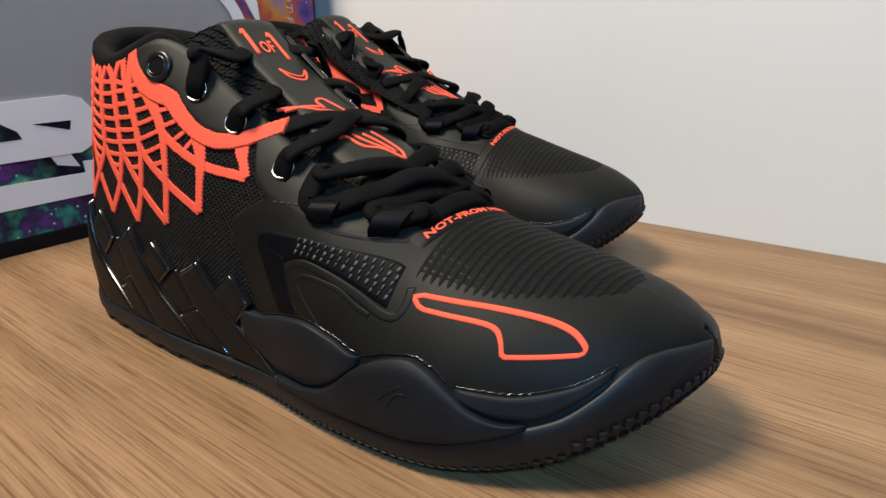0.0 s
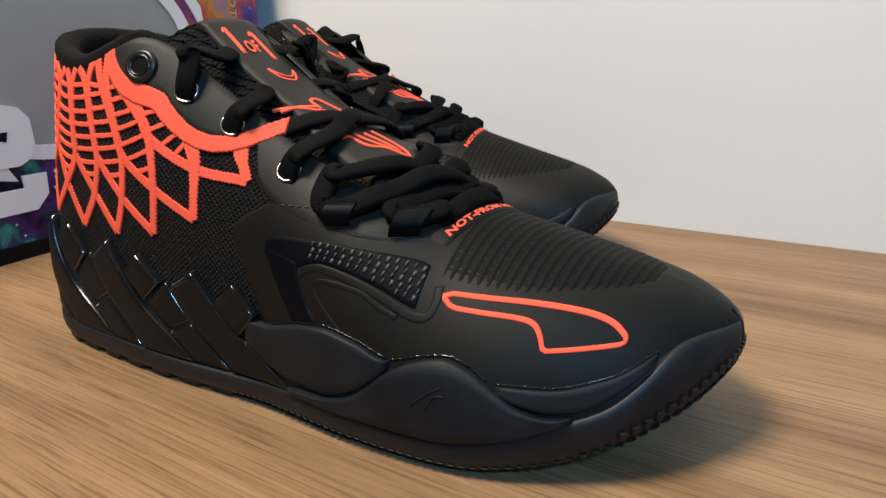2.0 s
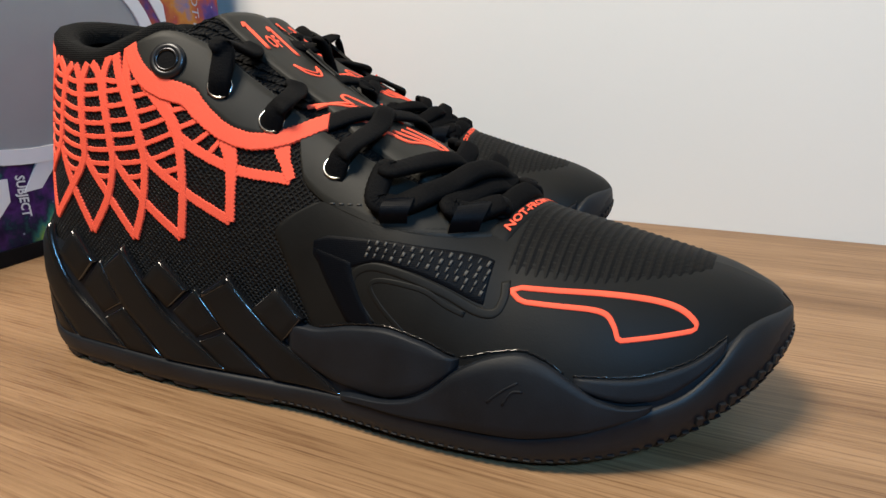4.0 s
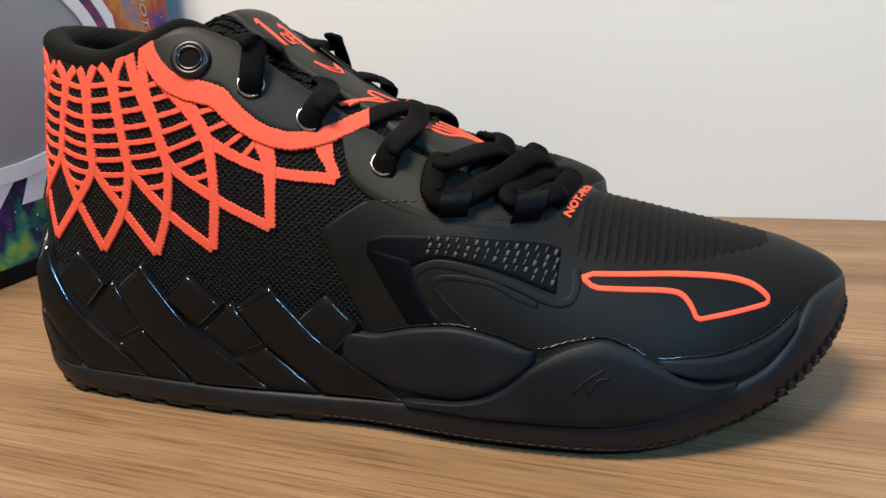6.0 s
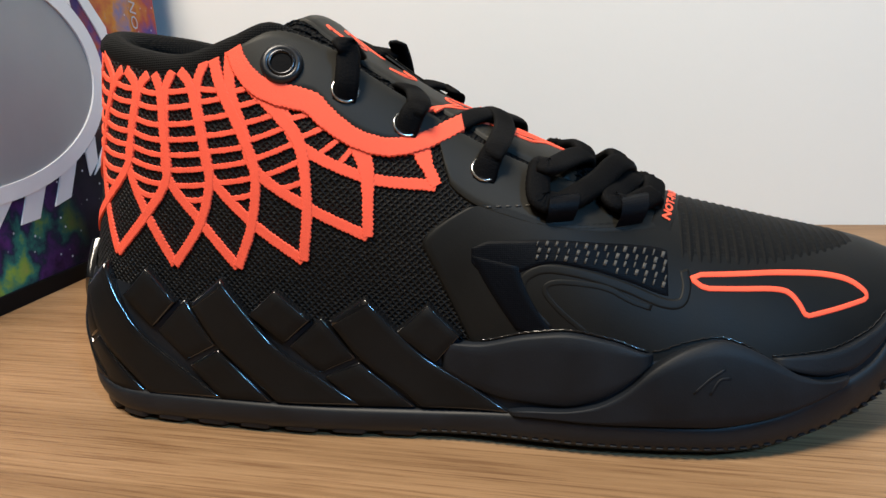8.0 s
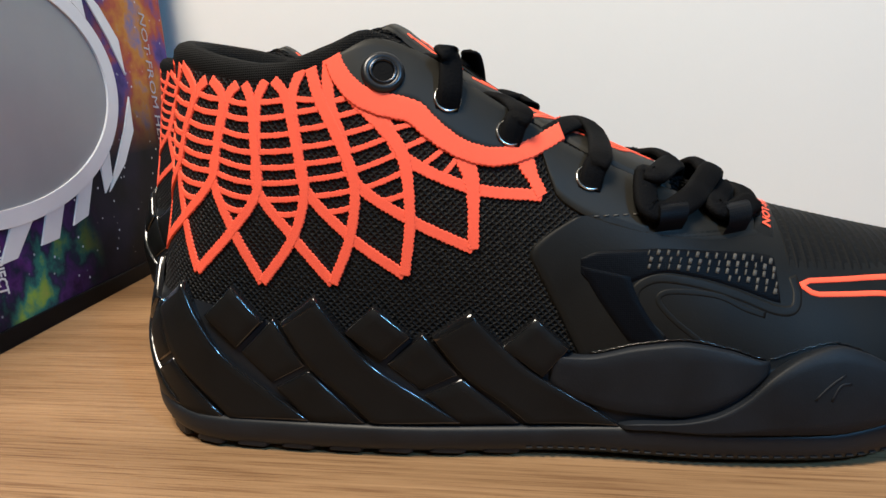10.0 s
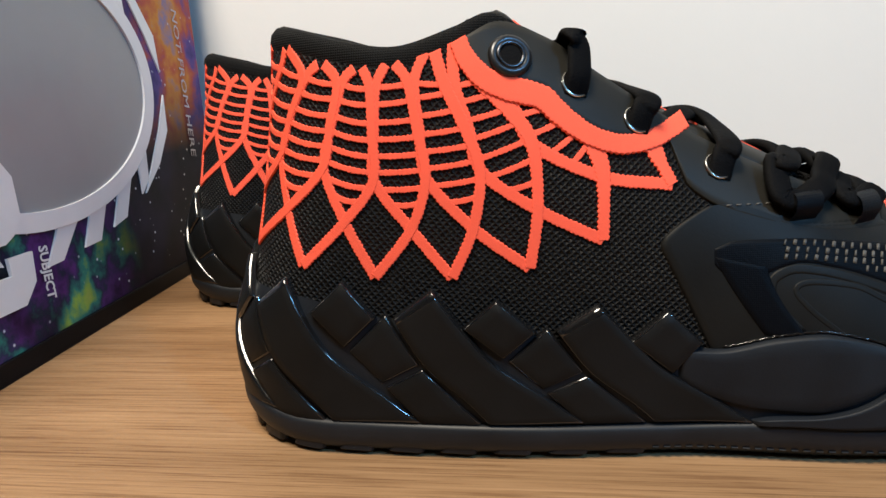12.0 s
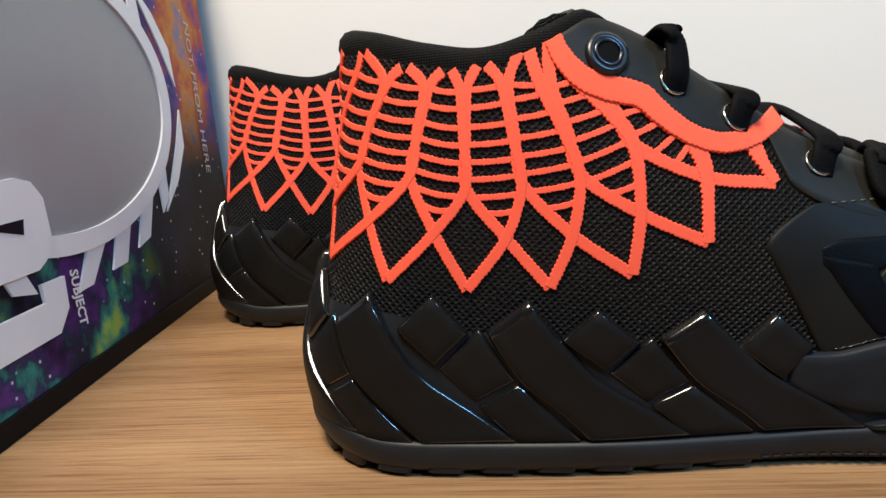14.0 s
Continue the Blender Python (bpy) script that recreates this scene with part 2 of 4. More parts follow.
def crown(x, y, lift=0.0):
    """The top of the forefoot over a point of the plan."""
    def z_at(a, b):
        side = -1 if b < mid_y(a) else 1
        f = min(0.985, abs(b - mid_y(a)) / max(half_width(a, 0.05), 1e-5))
        return Z0 + (dome_z(a) - Z0) * (1 - f * f) ** (1 / fullness(a, side))
    p = Vector((x, y, z_at(x, y)))
    e = 0.0008
    n = Vector(((z_at(x - e, y) - z_at(x + e, y)) / (2 * e), (z_at(x, y - e) - z_at(x, y + e)) / (2 * e), 1)).normalized()
    return p + n * lift


def lean(x, z, side=-1):
    """The share of the full width at height z."""
    t = min(1.0, max(0.0, (z - Z0) / (dome_z(x) - Z0)))
    return math.sqrt(1 - t ** fullness(x, side))


def last(x, z, side, grow=0.0):
    """The surface of the upper: side -1 is the outer one."""
    back = heel_in(z) * max(0.0, 1 - x / 0.12) ** 2
    return Vector((x + back, mid_y(x) + side * (half_width(x, z) * lean(x, z, side) + grow), z))


# arc length from the heel's middle forward, along the waist of the shoe
_xs = [LENGTH * (1 - math.cos(math.pi * i / 400)) / 2 for i in range(401)]
_arc = [0.0]
for _a, _b in zip(_xs, _xs[1:]):
    _arc.append(_arc[-1] + math.hypot(_b - _a, half_width(_b) - half_width(_a)))
_more = 0.1268 - float(np.interp(0.1, _xs, _arc))
_arc = [a + _more * min(1, a / 0.05) for a in _arc]


def x_of(arc):
    return float(np.interp(arc, _arc, _xs))


def skin(arc, z, side=-1, lift=0.0):
    """A point of the upper by its arc from the heel (negative: round the heel to the inner side) and its height, lifted off the surface."""
    if arc < 0:
        arc, side = -arc, -side
    p = last(x_of(arc), z, side)
    if lift and 0.2 < p.x < 0.3055 and (z - Z0) / (dome_z(p.x) - Z0) > 0.85:
        return crown(p.x, p.y, lift)
    if lift:
        e = 0.0006
        q, r = last(x_of(arc + e), z, side), last(x_of(arc), z + e, side)
        n = (q - p).cross(r - p)
        if n.length > 1e-12:
            n.normalize()
            n *= -side
            if arc < e:
                n = Vector((-1, 0, 0))
            p = p + n * lift
    return p


class Shoe:
    """Adds parts to one shoe; flip -1 mirrors them into a left shoe."""

    def __init__(self, root, flip):
        self.root, self.flip = root, flip

    def add(self, name, verts, faces, mat, label="", parent=None, smooth=True):
        v = [(p[0], p[1] * self.flip, p[2]) for p in verts]
        f = [tuple(reversed(q)) for q in faces] if self.flip < 0 else faces
        return piece(name, v, f, mat, parent or self.root, label, smooth)


def sheet(fn, us, vs):
    return [fn(u, v) for u in us for v in vs], grid_faces(len(us), len(vs))


def steps(a, b, n):
    return [a + (b - a) * i / (n - 1) for i in range(n)]


def rib(points, n=6):
    """Catmull-Rom points through a few (arc, z) or 3D points."""
    p = [np.array(q, float) for q in points]
    p = [2 * p[0] - p[1]] + p + [2 * p[-1] - p[-2]]
    out = []
    for a, b, c, d in zip(p, p[1:], p[2:], p[3:]):
        for i in range(n):
            t = i / n
            out.append(0.5 * (2 * b + (c - a) * t + (2 * a - 5 * b + 4 * c - d) * t * t + (3 * b - a - 3 * c + d) * t**3))
    out.append(p[-2])
    return out


def ribbon(path, width, height, lift=0.0004, on=skin, closed=False, flat=False):
    """A raised, round-edged band along (arc, z) points. width may be a function of the share along the path."""
    path = [np.array(q, float) for q in path]
    verts, m = [], len(path)
    prof = [(-1.0, -0.0006), (-0.92, 0.7), (-0.5, 1.0), (0.5, 1.0), (0.92, 0.7), (1.0, -0.0006)]
    if flat:
        prof = [(-1.0, -0.0006), (-0.99, 0.75), (-0.9, 1.0), (-0.7, 1.0), (0.7, 1.0), (0.9, 1.0), (0.99, 0.75), (1.0, -0.0006)]
    k = len(prof)
    for i, q in enumerate(path):
        d = path[(i + 1) % m] - path[i - 1] if closed else path[min(i + 1, m - 1)] - path[max(i - 1, 0)]
        d /= np.linalg.norm(d) + 1e-12
        nrm = np.array((-d[1], d[0]))
        w = width(i / (m - 1)) if callable(width) else width
        for a, h in prof:
            r = q + nrm * a * w / 2
            verts.append(on(r[0], r[1], lift=lift + height * h if h > 0 else -0.0006))
    faces = grid_faces(m, k, closed)
    if not closed:
        faces += [tuple(range(k)), tuple((m - 1) * k + j for j in range(k - 1, -1, -1))]
    return verts, faces


def join(items):
    verts, faces = [], []
    for v, f in items:
        k = len(verts)
        verts += v
        faces += [tuple(a + k for a in q) for q in f]
    return verts, faces


def pillow(fn, nu, nv, height, edge=0.16, lift=0.0):
    """A padded patch: fn(u, v) gives (arc, z); its rim rolls down onto the surface."""
    us, vs = ([0, edge * 0.12, edge * 0.5, edge] + steps(edge, 1 - edge, n)[1:-1] + [1 - edge, 1 - edge * 0.5, 1 - edge * 0.12, 1] for n in (nu, nv))

    def high(t):
        t = min(t, 1 - t) / edge
        return 1 if t >= 1 else math.sqrt(max(0.0, 1 - (1 - t) ** 2))

    verts = []
    for u in us:
        for v in vs:
            a, z = fn(u, v)
            h = high(u) * high(v)
            verts.append(skin(a, z, lift=lift - 0.001 + (height + 0.001) * h))
    return verts, grid_faces(len(us), len(vs))


def quad(c00, c10, c11, c01):
    c00, c10, c11, c01 = (np.array(c, float) for c in (c00, c10, c11, c01))
    return lambda u, v: (c00 * (1 - u) + c10 * u) * (1 - v) + (c01 * (1 - u) + c11 * u) * v


def band(a0, a1, low, high):
    """Between two heights, given as functions of the arc."""
    return lambda u, v: (a0 + (a1 - a0) * u, low(a0 + (a1 - a0) * u) * (1 - v) + high(a0 + (a1 - a0) * u) * v)


ARC = _arc[-1]


def top_of(x):
    return dome_z(x) if x > 0.221 else cut_z(x)


def build_upper(s):
    def fn(u, v):
        x = x_of(abs(u))
        lo = max(Z0 - 0.008, low_z(x) + 0.006)
        return skin(u, lo + (top_of(x) - lo) * v)

    v, f = sheet(fn, steps(-ARC, ARC, 260), [1 - (1 - t) ** 1.6 for t in steps(0, 1, 28)])
    s.add("upper", v, f, MAT["knit"], "black knitted upper")

    # inner wall of the collar and a padded rim
    def inside(u, v):
        x = x_of(abs(u))
        p = skin(u, 0.03 + (cut_z(x) - 0.03) * v, lift=-0.0055)
        return p

    reach = 0.205
    v, f = sheet(inside, steps(-reach, reach, 90), steps(0, 1, 10))
    s.add("lining", v, [tuple(reversed(q)) for q in f], MAT["lining"], "soft black lining")
    rim, n = [], 100
    for u in steps(-0.137, 0.137, n):
        x = x_of(abs(u))
        end = min(1.0, (0.137 - abs(u)) / 0.02)
        r = 0.0018 + 0.0034 * math.sqrt(max(0, end))
        c = skin(u, cut_z(x) - 0.0005, lift=-0.0046)
        out = (skin(u, cut_z(x), lift=0.001) - skin(u, cut_z(x), lift=-0.001)).normalized()
        for k in range(9):
            t = -0.5 + (math.pi + 1.0) * k / 8
            rim.append(c + out * r * math.cos(t) + Vector((0, 0, r * 1.15 * math.sin(t))))
    s.add("collar", rim, grid_faces(n, 9), MAT["lining"], "padded black collar")
    # insole, deep in the opening
    v, f = sheet(lambda u, v: Vector((u, mid_y(u) + half_width(u) * 0.9 * v, 0.028)), steps(0.012, 0.24, 24), steps(-1, 1, 7))
    s.add("insole", v, f, MAT["lining"])


tongue_ridge = curve((0.074, 0.127), (0.082, 0.1335), (0.090, 0.1388), (0.097, 0.1400), (0.105, 0.1343), (0.119, 0.1235), (0.132, 0.1150), (0.141, 0.1095), (0.16, 0.1000), (0.18, 0.0905), (0.2, 0.0803), (0.212, 0.0737),
                     (0.228, 0.066))
tongue_half = curve((0.074, 0.020), (0.082, 0.026), (0.1, 0.031), (0.15, 0.030), (0.19, 0.026), (0.228, 0.020))
TONGUE_Y = 0.004


def tongue(x, y, lift=0.0):
    """The top of the tongue under the laces."""
    v = (y - TONGUE_Y) / tongue_half(x)
    slope = (tongue_ridge(x + 0.002) - tongue_ridge(x - 0.002)) / 0.004
    n = Vector((-slope, 0.5 * v, 1)).normalized()
    return Vector((x, y, tongue_ridge(x) - 0.010 * min(1.2, abs(v)) ** 2.3)) + n * lift


def build_tongue(s):
    xs, vs = steps(0.074, 0.228, 60), steps(-1, 1, 21)
    verts = [tongue(x, TONGUE_Y + tongue_half(x) * v) for x in xs for v in vs]
    k = len(verts)
    faces = grid_faces(60, 21)
    # padded back of the tongue, a hand's breadth deep
    verts += [tongue(0.074, TONGUE_Y + 0.020 * v) + Vector((0.004 * a, 0, -0.012 * a)) for a in (0, 1, 2, 3) for v in vs]
    faces += [tuple(reversed(tuple(k + i for i in q))) for q in grid_faces(4, 21)]
    tg = s.add("tongue", verts, faces, MAT["mesh"], "padded black mesh tongue")
    # thick rolled edge round the top of the tongue
    loop = [np.array(tongue(x, TONGUE_Y + sd * tongue_half(x) * 0.97, -0.001)) for sd, xr in ((-1, steps(0.145, 0.078, 16)), (1, steps(0.078, 0.145, 16))) for x in xr]
    loop[15:17] = [np.array(tongue(0.0755, TONGUE_Y + 0.020 * v, 0)) for v in (-0.9, -0.3, 0.3, 0.9)]
    s.add("edge_binding", *tube(loop, 0.0030, 0.0024), MAT["lace"], "ribbed black binding", tg)
    # openings of the mesh: small raised cords in a staggered net
    cords = []
    for i in range(15):
        for j in range(13):
            x, vv = 0.084 + 0.0042 * i, -0.95 + 0.155 * j + (0.075 if i % 2 else 0)
            if abs(vv) < 0.46 and x > 0.098 or abs(vv) > 0.93:
                continue
            y = TONGUE_Y + tongue_half(x) * vv
            cords.append(tube([np.array(tongue(x - 0.0022, y - 0.0014, 0.0001)), np.array(tongue(x, y, 0.0006)), np.array(tongue(x + 0.0022, y + 0.0014, 0.0001))], 0.0010, 0.0009, 5))
    for i in range(7):
        for j in range(15):
            x, vv = 0.190 + 0.0042 * i, -0.9 + 0.12 * j + (0.06 if i % 2 else 0)
            y = TONGUE_Y + 0.004 + tongue_half(x) * vv
            cords.append(tube([np.array(tongue(x - 0.002, y, 0.0001)), np.array(tongue(x, y + 0.0012, 0.0007)), np.array(tongue(x + 0.002, y, 0.0001))], 0.0010, 0.0009, 5))
    tagged(s.add("mesh_net", *join(cords), MAT["mesh"], "", tg), kind="stuff")
    # smooth film down the middle, with the printed signs on it
    def film(u, v):
        x = 0.095 + 0.098 * u
        w = 0.0135 if x < 0.145 else 0.0135 + 0.006 * min(1, (x - 0.145) / 0.02)
        e = min(u, 1 - u, v, 1 - v)
        return tongue(x, TONGUE_Y + w * (2 * v - 1), 0.0003 + 0.0013 * min(1, e / 0.03))
    s.add("tongue_panel", *sheet(film, [0, 0.012, 0.03] + steps(0.03, 0.97, 40)[1:-1] + [0.97, 0.988, 1], [0, 0.015, 0.03, 0.2, 0.4, 0.6, 0.8, 0.97, 0.985, 1]), MAT["panel"], "smooth black film panel", tg)

    def flat(pts, w):
        """A printed stroke through (across, along) points of the panel."""
        return ribbon(rib(pts, 5), w, 0.00025, 0.0, lambda a, b, lift: tongue(b if b > 0.1405 else b - 0.0068 if b > 0.1312 else 0.103 + 0.62 * (b - 0.103), TONGUE_Y + a * s.flip_in, 0.0017 + lift))

    strokes = [flat([(-0.0075, 0.1060), (-0.0062, 0.1030), (-0.0062, 0.110), (-0.0068, 0.1235)], 0.0019),
               flat([(0.0035, 0.1105), (0.0052, 0.107), (0.0054, 0.118), (0.0052, 0.1305)], 0.0017),
               flat([(-0.0045, 0.1318), (-0.0025, 0.1375), (0.0025, 0.1395), (0.0062, 0.136), (0.0072, 0.1335)], 0.0009),
               flat([(-0.0045, 0.1318), (-0.001, 0.1358), (0.003, 0.1372), (0.0072, 0.1335)], 0.0007)]
    for k, stroke in enumerate(strokes):
        s.add("printed_numeral" if k < 2 else "printed_arc", *stroke, MAT["ink"], "coral printed numeral" if k < 2 else "coral printed curved line", tg)
    words(s, "OF", 1, lambda u, v: tongue(0.1160 - 0.0062 * v, TONGUE_Y + s.flip_in * (-0.0040 + 0.0066 * u), 0.0020), MAT["ink"], "coral printed word", tg)
    # the crown-like sign, drawn as plain strokes
    sign = [[(-0.020, 0.1425), (-0.012, 0.147), (-0.006, 0.1515), (0.000, 0.1545)], [(-0.018, 0.145), (-0.010, 0.1475), (-0.004, 0.150)],
            [(-0.003, 0.1515), (-0.003, 0.146), (0.001, 0.1455), (0.004, 0.152), (0.006, 0.158)], [(-0.001, 0.1545), (0.000, 0.160), (0.000, 0.1655)],
            [(0.0045, 0.1575), (0.006, 0.162), (0.0065, 0.167)], [(-0.012, 0.169), (-0.0085, 0.1695), (-0.0065, 0.177), (0.000, 0.1815), (0.004, 0.1885)],
            [(-0.0055, 0.1695), (-0.003, 0.1755), (0.0015, 0.182)], [(-0.001, 0.1705), (0.0015, 0.1765), (0.004, 0.1840)], [(0.004, 0.170), (0.006, 0.1765), (0.007, 0.1835), (0.004, 0.1885)],
            [(-0.014, 0.158), (-0.0105, 0.160), (-0.008, 0.164)]]
    for q in sign:
        s.add("printed_stroke", *flat(q, 0.0013), MAT["ink"], "coral printed stroke", tg)


def tube(path, wide, thick, n=8, up=(0, 0, 1)):
    """A flat-round cord along 3D points, lying flat to the up direction."""
    p, verts = [Vector(q) for q in path], []
    for i, q in enumerate(p):
        d = (p[min(i + 1, len(p) - 1)] - p[max(i - 1, 0)]).normalized()
        side = d.cross(Vector(up))
        side = side.normalized() if side.length > 1e-6 else Vector((1, 0, 0))
        nrm = side.cross(d)
        for k in range(n):
            t = 2 * math.pi * k / n
            c, sn = math.cos(t), math.sin(t)
            verts.append(q + side * (wide / 2) * math.copysign(abs(c) ** 0.8, c) + nrm * (thick / 2) * math.copysign(abs(sn) ** 0.8, sn))
    m = len(p)
    faces = [(i * n + k, i * n + (k + 1) % n, (i + 1) * n + (k + 1) % n, (i + 1) * n + k) for i in range(m - 1) for k in range(n)]
    return verts, faces + [tuple(range(n - 1, -1, -1)), tuple((m - 1) * n + k for k in range(n))]


# lace holes and loops of the outer side, (arc, z); the inner side mirrors them
HOLES = [(0.1494, 0.1143), (0.1676, 0.1026), (0.1921, 0.0873)]
LOOPS = [(0.2160, 0.0758), (0.2370, 0.0725)]
EYELET = (0.1305, 0.1235)


def ring(centre, normal, r, tube_r, n=28, m=8):
    z = Vector(normal).normalized()
    x = z.cross(Vector((0, 0, 1))).normalized()
    y = z.cross(x)
    verts = []
    for i in range(n):
        a = 2 * math.pi * i / n
        d = x * math.cos(a) + y * math.sin(a)
        for k in range(m):
            b = 2 * math.pi * k / m
            verts.append(Vector(centre) + d * (r + tube_r * math.cos(b)) + z * tube_r * 0.8 * math.sin(b))
    return verts, [(i * m + k, ((i + 1) % n) * m + k, ((i + 1) % n) * m + (k + 1) % m, i * m + (k + 1) % m) for i in range(n) for k in range(m)]


def disc(centre, normal, r, n=24):
    z = Vector(normal).normalized()
    x = z.cross(Vector((0, 0, 1))).normalized()
    y = z.cross(x)
    return [Vector(centre)] + [Vector(centre) + (x * math.cos(2 * math.pi * i / n) + y * math.sin(2 * math.pi * i / n)) * r for i in range(n)], [(0, 1 + i, 1 + (i + 1) % n) for i in range(n)]


def facing(a, z):
    return skin(a, z, lift=0.002) - skin(a, z, lift=0.0)


def build_eyestay(s):
    low = curve((0.112, 0.1310), (0.1185, 0.1230), (0.1285, 0.1165), (0.1402, 0.1141), (0.1482, 0.1058), (0.1597, 0.0988), (0.1683, 0.0976), (0.176, 0.0975), (0.1795, 0.0930), (0.1803, 0.0864),
                (0.1869, 0.0792), (0.1934, 0.0755), (0.2154, 0.0690), (0.2363, 0.0660), (0.250, 0.0655))
    for sg in (1, -1):
        v, f = pillow(lambda u, v: (lambda a, z: (a * sg, z))(*band(0.113, 0.249, low, lambda a: top_of(x_of(a)) - 0.0004)(u, v)), 60, 8, 0.0009, 0.03)
        s.add("eyestay", v, f if sg > 0 else [tuple(reversed(q)) for q in f], MAT["panel"], "smooth matt black lace panel")
        for i, (a, z) in enumerate(HOLES):
            n = facing(a * sg, z)
            c = skin(a * sg, z, lift=0.0013)
            hole = s.add("lace_hole", *disc(c + n.normalized() * 0.0003, n, 0.0044), MAT["lining"], "dark lace hole")
            s.add("rim", *ring(c, n, 0.0041, 0.00045), MAT["steel"], "bright metal rim", hole)
        a, z = EYELET
        n = facing(a * sg, z)
        c = skin(a * sg, z, lift=0.0010)
        eye = s.add("eyelet", *ring(c, n, 0.0051, 0.0016), MAT["eyelet"], "dark polished metal eyelet")
        s.add("rim", *ring(c + n.normalized() * 0.0009, n, 0.0038, 0.0007), MAT["metal"], "", eye)
        s.add("hole", *disc(c + n.normalized() * 0.0009, n, 0.0034), MAT["lace"], "", eye)
        # fabric loops
        for a, z in LOOPS:
            def loop(u, v, a=a, z=z):
                h = 0.0052 * math.sin(math.pi * min(1, max(0, v))) ** 0.35
                return skin((a - 0.0042 + 0.0084 * u) * sg, z - 0.0050 + 0.0064 * v, lift=0.001 + h)
            v, f = sheet(loop, steps(0, 1, 5), steps(0, 1, 9))
            s.add("lace_loop", v, f if sg > 0 else [tuple(reversed(q)) for q in f], MAT["gloss_mesh"], "dark blue-black webbing loop")
        # fine stitches under the edge of the panel
        st = [ribbon([(sg * (0.1935 + 0.0030 * i), 0.0765 - 0.0001 * i), (sg * (0.1950 + 0.0030 * i), 0.0765 - 0.0001 * i)], 0.0004, 0.0003, 0.001) for i in range(6)]
        tagged(s.add("stitching", *join(st), MAT["slit"]), kind="stuff")
    # strip across the front of the throat, and its words
    def strip(u, v):
        y = 0.0115 + 0.034 * (2 * u - 1)
        x = 0.2196 + 0.0050 * (1 - (2 * u - 1) ** 2) + 0.0064 * (v - 0.5)
        e = min(u, 1 - u, v, 1 - v)
        return crown(x, y, 0.0006 + 0.0007 * min(1, e / 0.06))

    s.add("throat_strip", *sheet(strip, steps(0, 1, 40), [0, 0.03, 0.08, 0.3, 0.5, 0.7, 0.92, 0.97, 1]), MAT["skin"], "smooth black strip")
    words(s, "NOT-FROM HERE", 0.0062, lambda u, v: strip(0.5 + s.flip_in * (u * 0.64 - (0.43 if s.flip_in > 0 else 0.24)), 0.58 - (v - 0.5) * 0.42) + Vector((0.0001, 0, 0.0004)), MAT["ink"], "coral printed words", None, 0.035)


def words(s, text, size, fn, mat, label, parent=None, bold=0.02):
    """Flat letters laid over fn(u, v), u and v from 0 to 1 over their own box."""
    data = bpy.data.curves.new("words", "FONT")
    data.body, data.size, data.offset, data.resolution_u, data.shear = text, 1.0, bold, 2, 0.12
    ob = bpy.data.objects.new("words", data)
    scene.collection.objects.link(ob)
    me = bpy.data.meshes.new_from_object(ob.evaluated_get(bpy.context.evaluated_depsgraph_get()))
    bpy.data.objects.remove(ob)
    bm = bmesh.new()
    bm.from_mesh(me)
    bmesh.ops.triangulate(bm, faces=bm.faces[:])
    for _ in range(2):
        long = [e for e in bm.edges if e.calc_length() > 0.25]
        if long:
            bmesh.ops.subdivide_edges(bm, edges=long, cuts=1)
            bmesh.ops.triangulate(bm, faces=bm.faces[:])
    xs, ys = [v.co.x for v in bm.verts], [v.co.y for v in bm.verts]
    x0, x1, y0, y1 = min(xs), max(xs), min(ys), max(ys)
    verts = [fn((v.co.x - x0) / (x1 - x0), (v.co.y - y0) / (y1 - y0)) for v in bm.verts]
    bm.verts.index_update()
    faces = [tuple(v.index for v in f.verts) for f in bm.faces]
    bm.free()
    bpy.data.meshes.remove(me)
    if s is None:
        return verts, faces
    return s.add("printed_lettering", verts, faces, mat, label, parent, False)


def lace_strip(knots, wide, thick, n=12):
    """A flat woven lace through (place, outward direction) knots, with fine cross ribs."""
    rows = rib([np.concatenate([np.array(p), np.array(d.normalized() if hasattr(d, "normalized") else d) * 0.01]) for p, d in knots], 14)
    verts, m = [], len(rows)
    for i, r in enumerate(rows):
        d = Vector(rows[min(i + 1, m - 1)][:3] - rows[max(i - 1, 0)][:3]).normalized()
        up = Vector(r[3:])
        side = d.cross(up).normalized()
        up = side.cross(d)
        fat = 1.0 + (0.18 if i % 2 else -0.18)
        for k in range(n):
            t = 2 * math.pi * k / n
            c, sn = math.cos(t), math.sin(t)
            verts.append(Vector(r[:3]) + side * (wide / 2) * (0.95 if i % 2 else 1.0) * math.copysign(abs(c) ** 0.7, c) + up * (thick / 2) * fat * math.copysign(abs(sn) ** 0.75, sn))
    faces = [(i * n + k, i * n + (k + 1) % n, (i + 1) * n + (k + 1) % n, (i + 1) * n + k) for i in range(m - 1) for k in range(n)]
    return verts, faces + [tuple(range(n - 1, -1, -1)), tuple((m - 1) * n + k for k in range(n))]


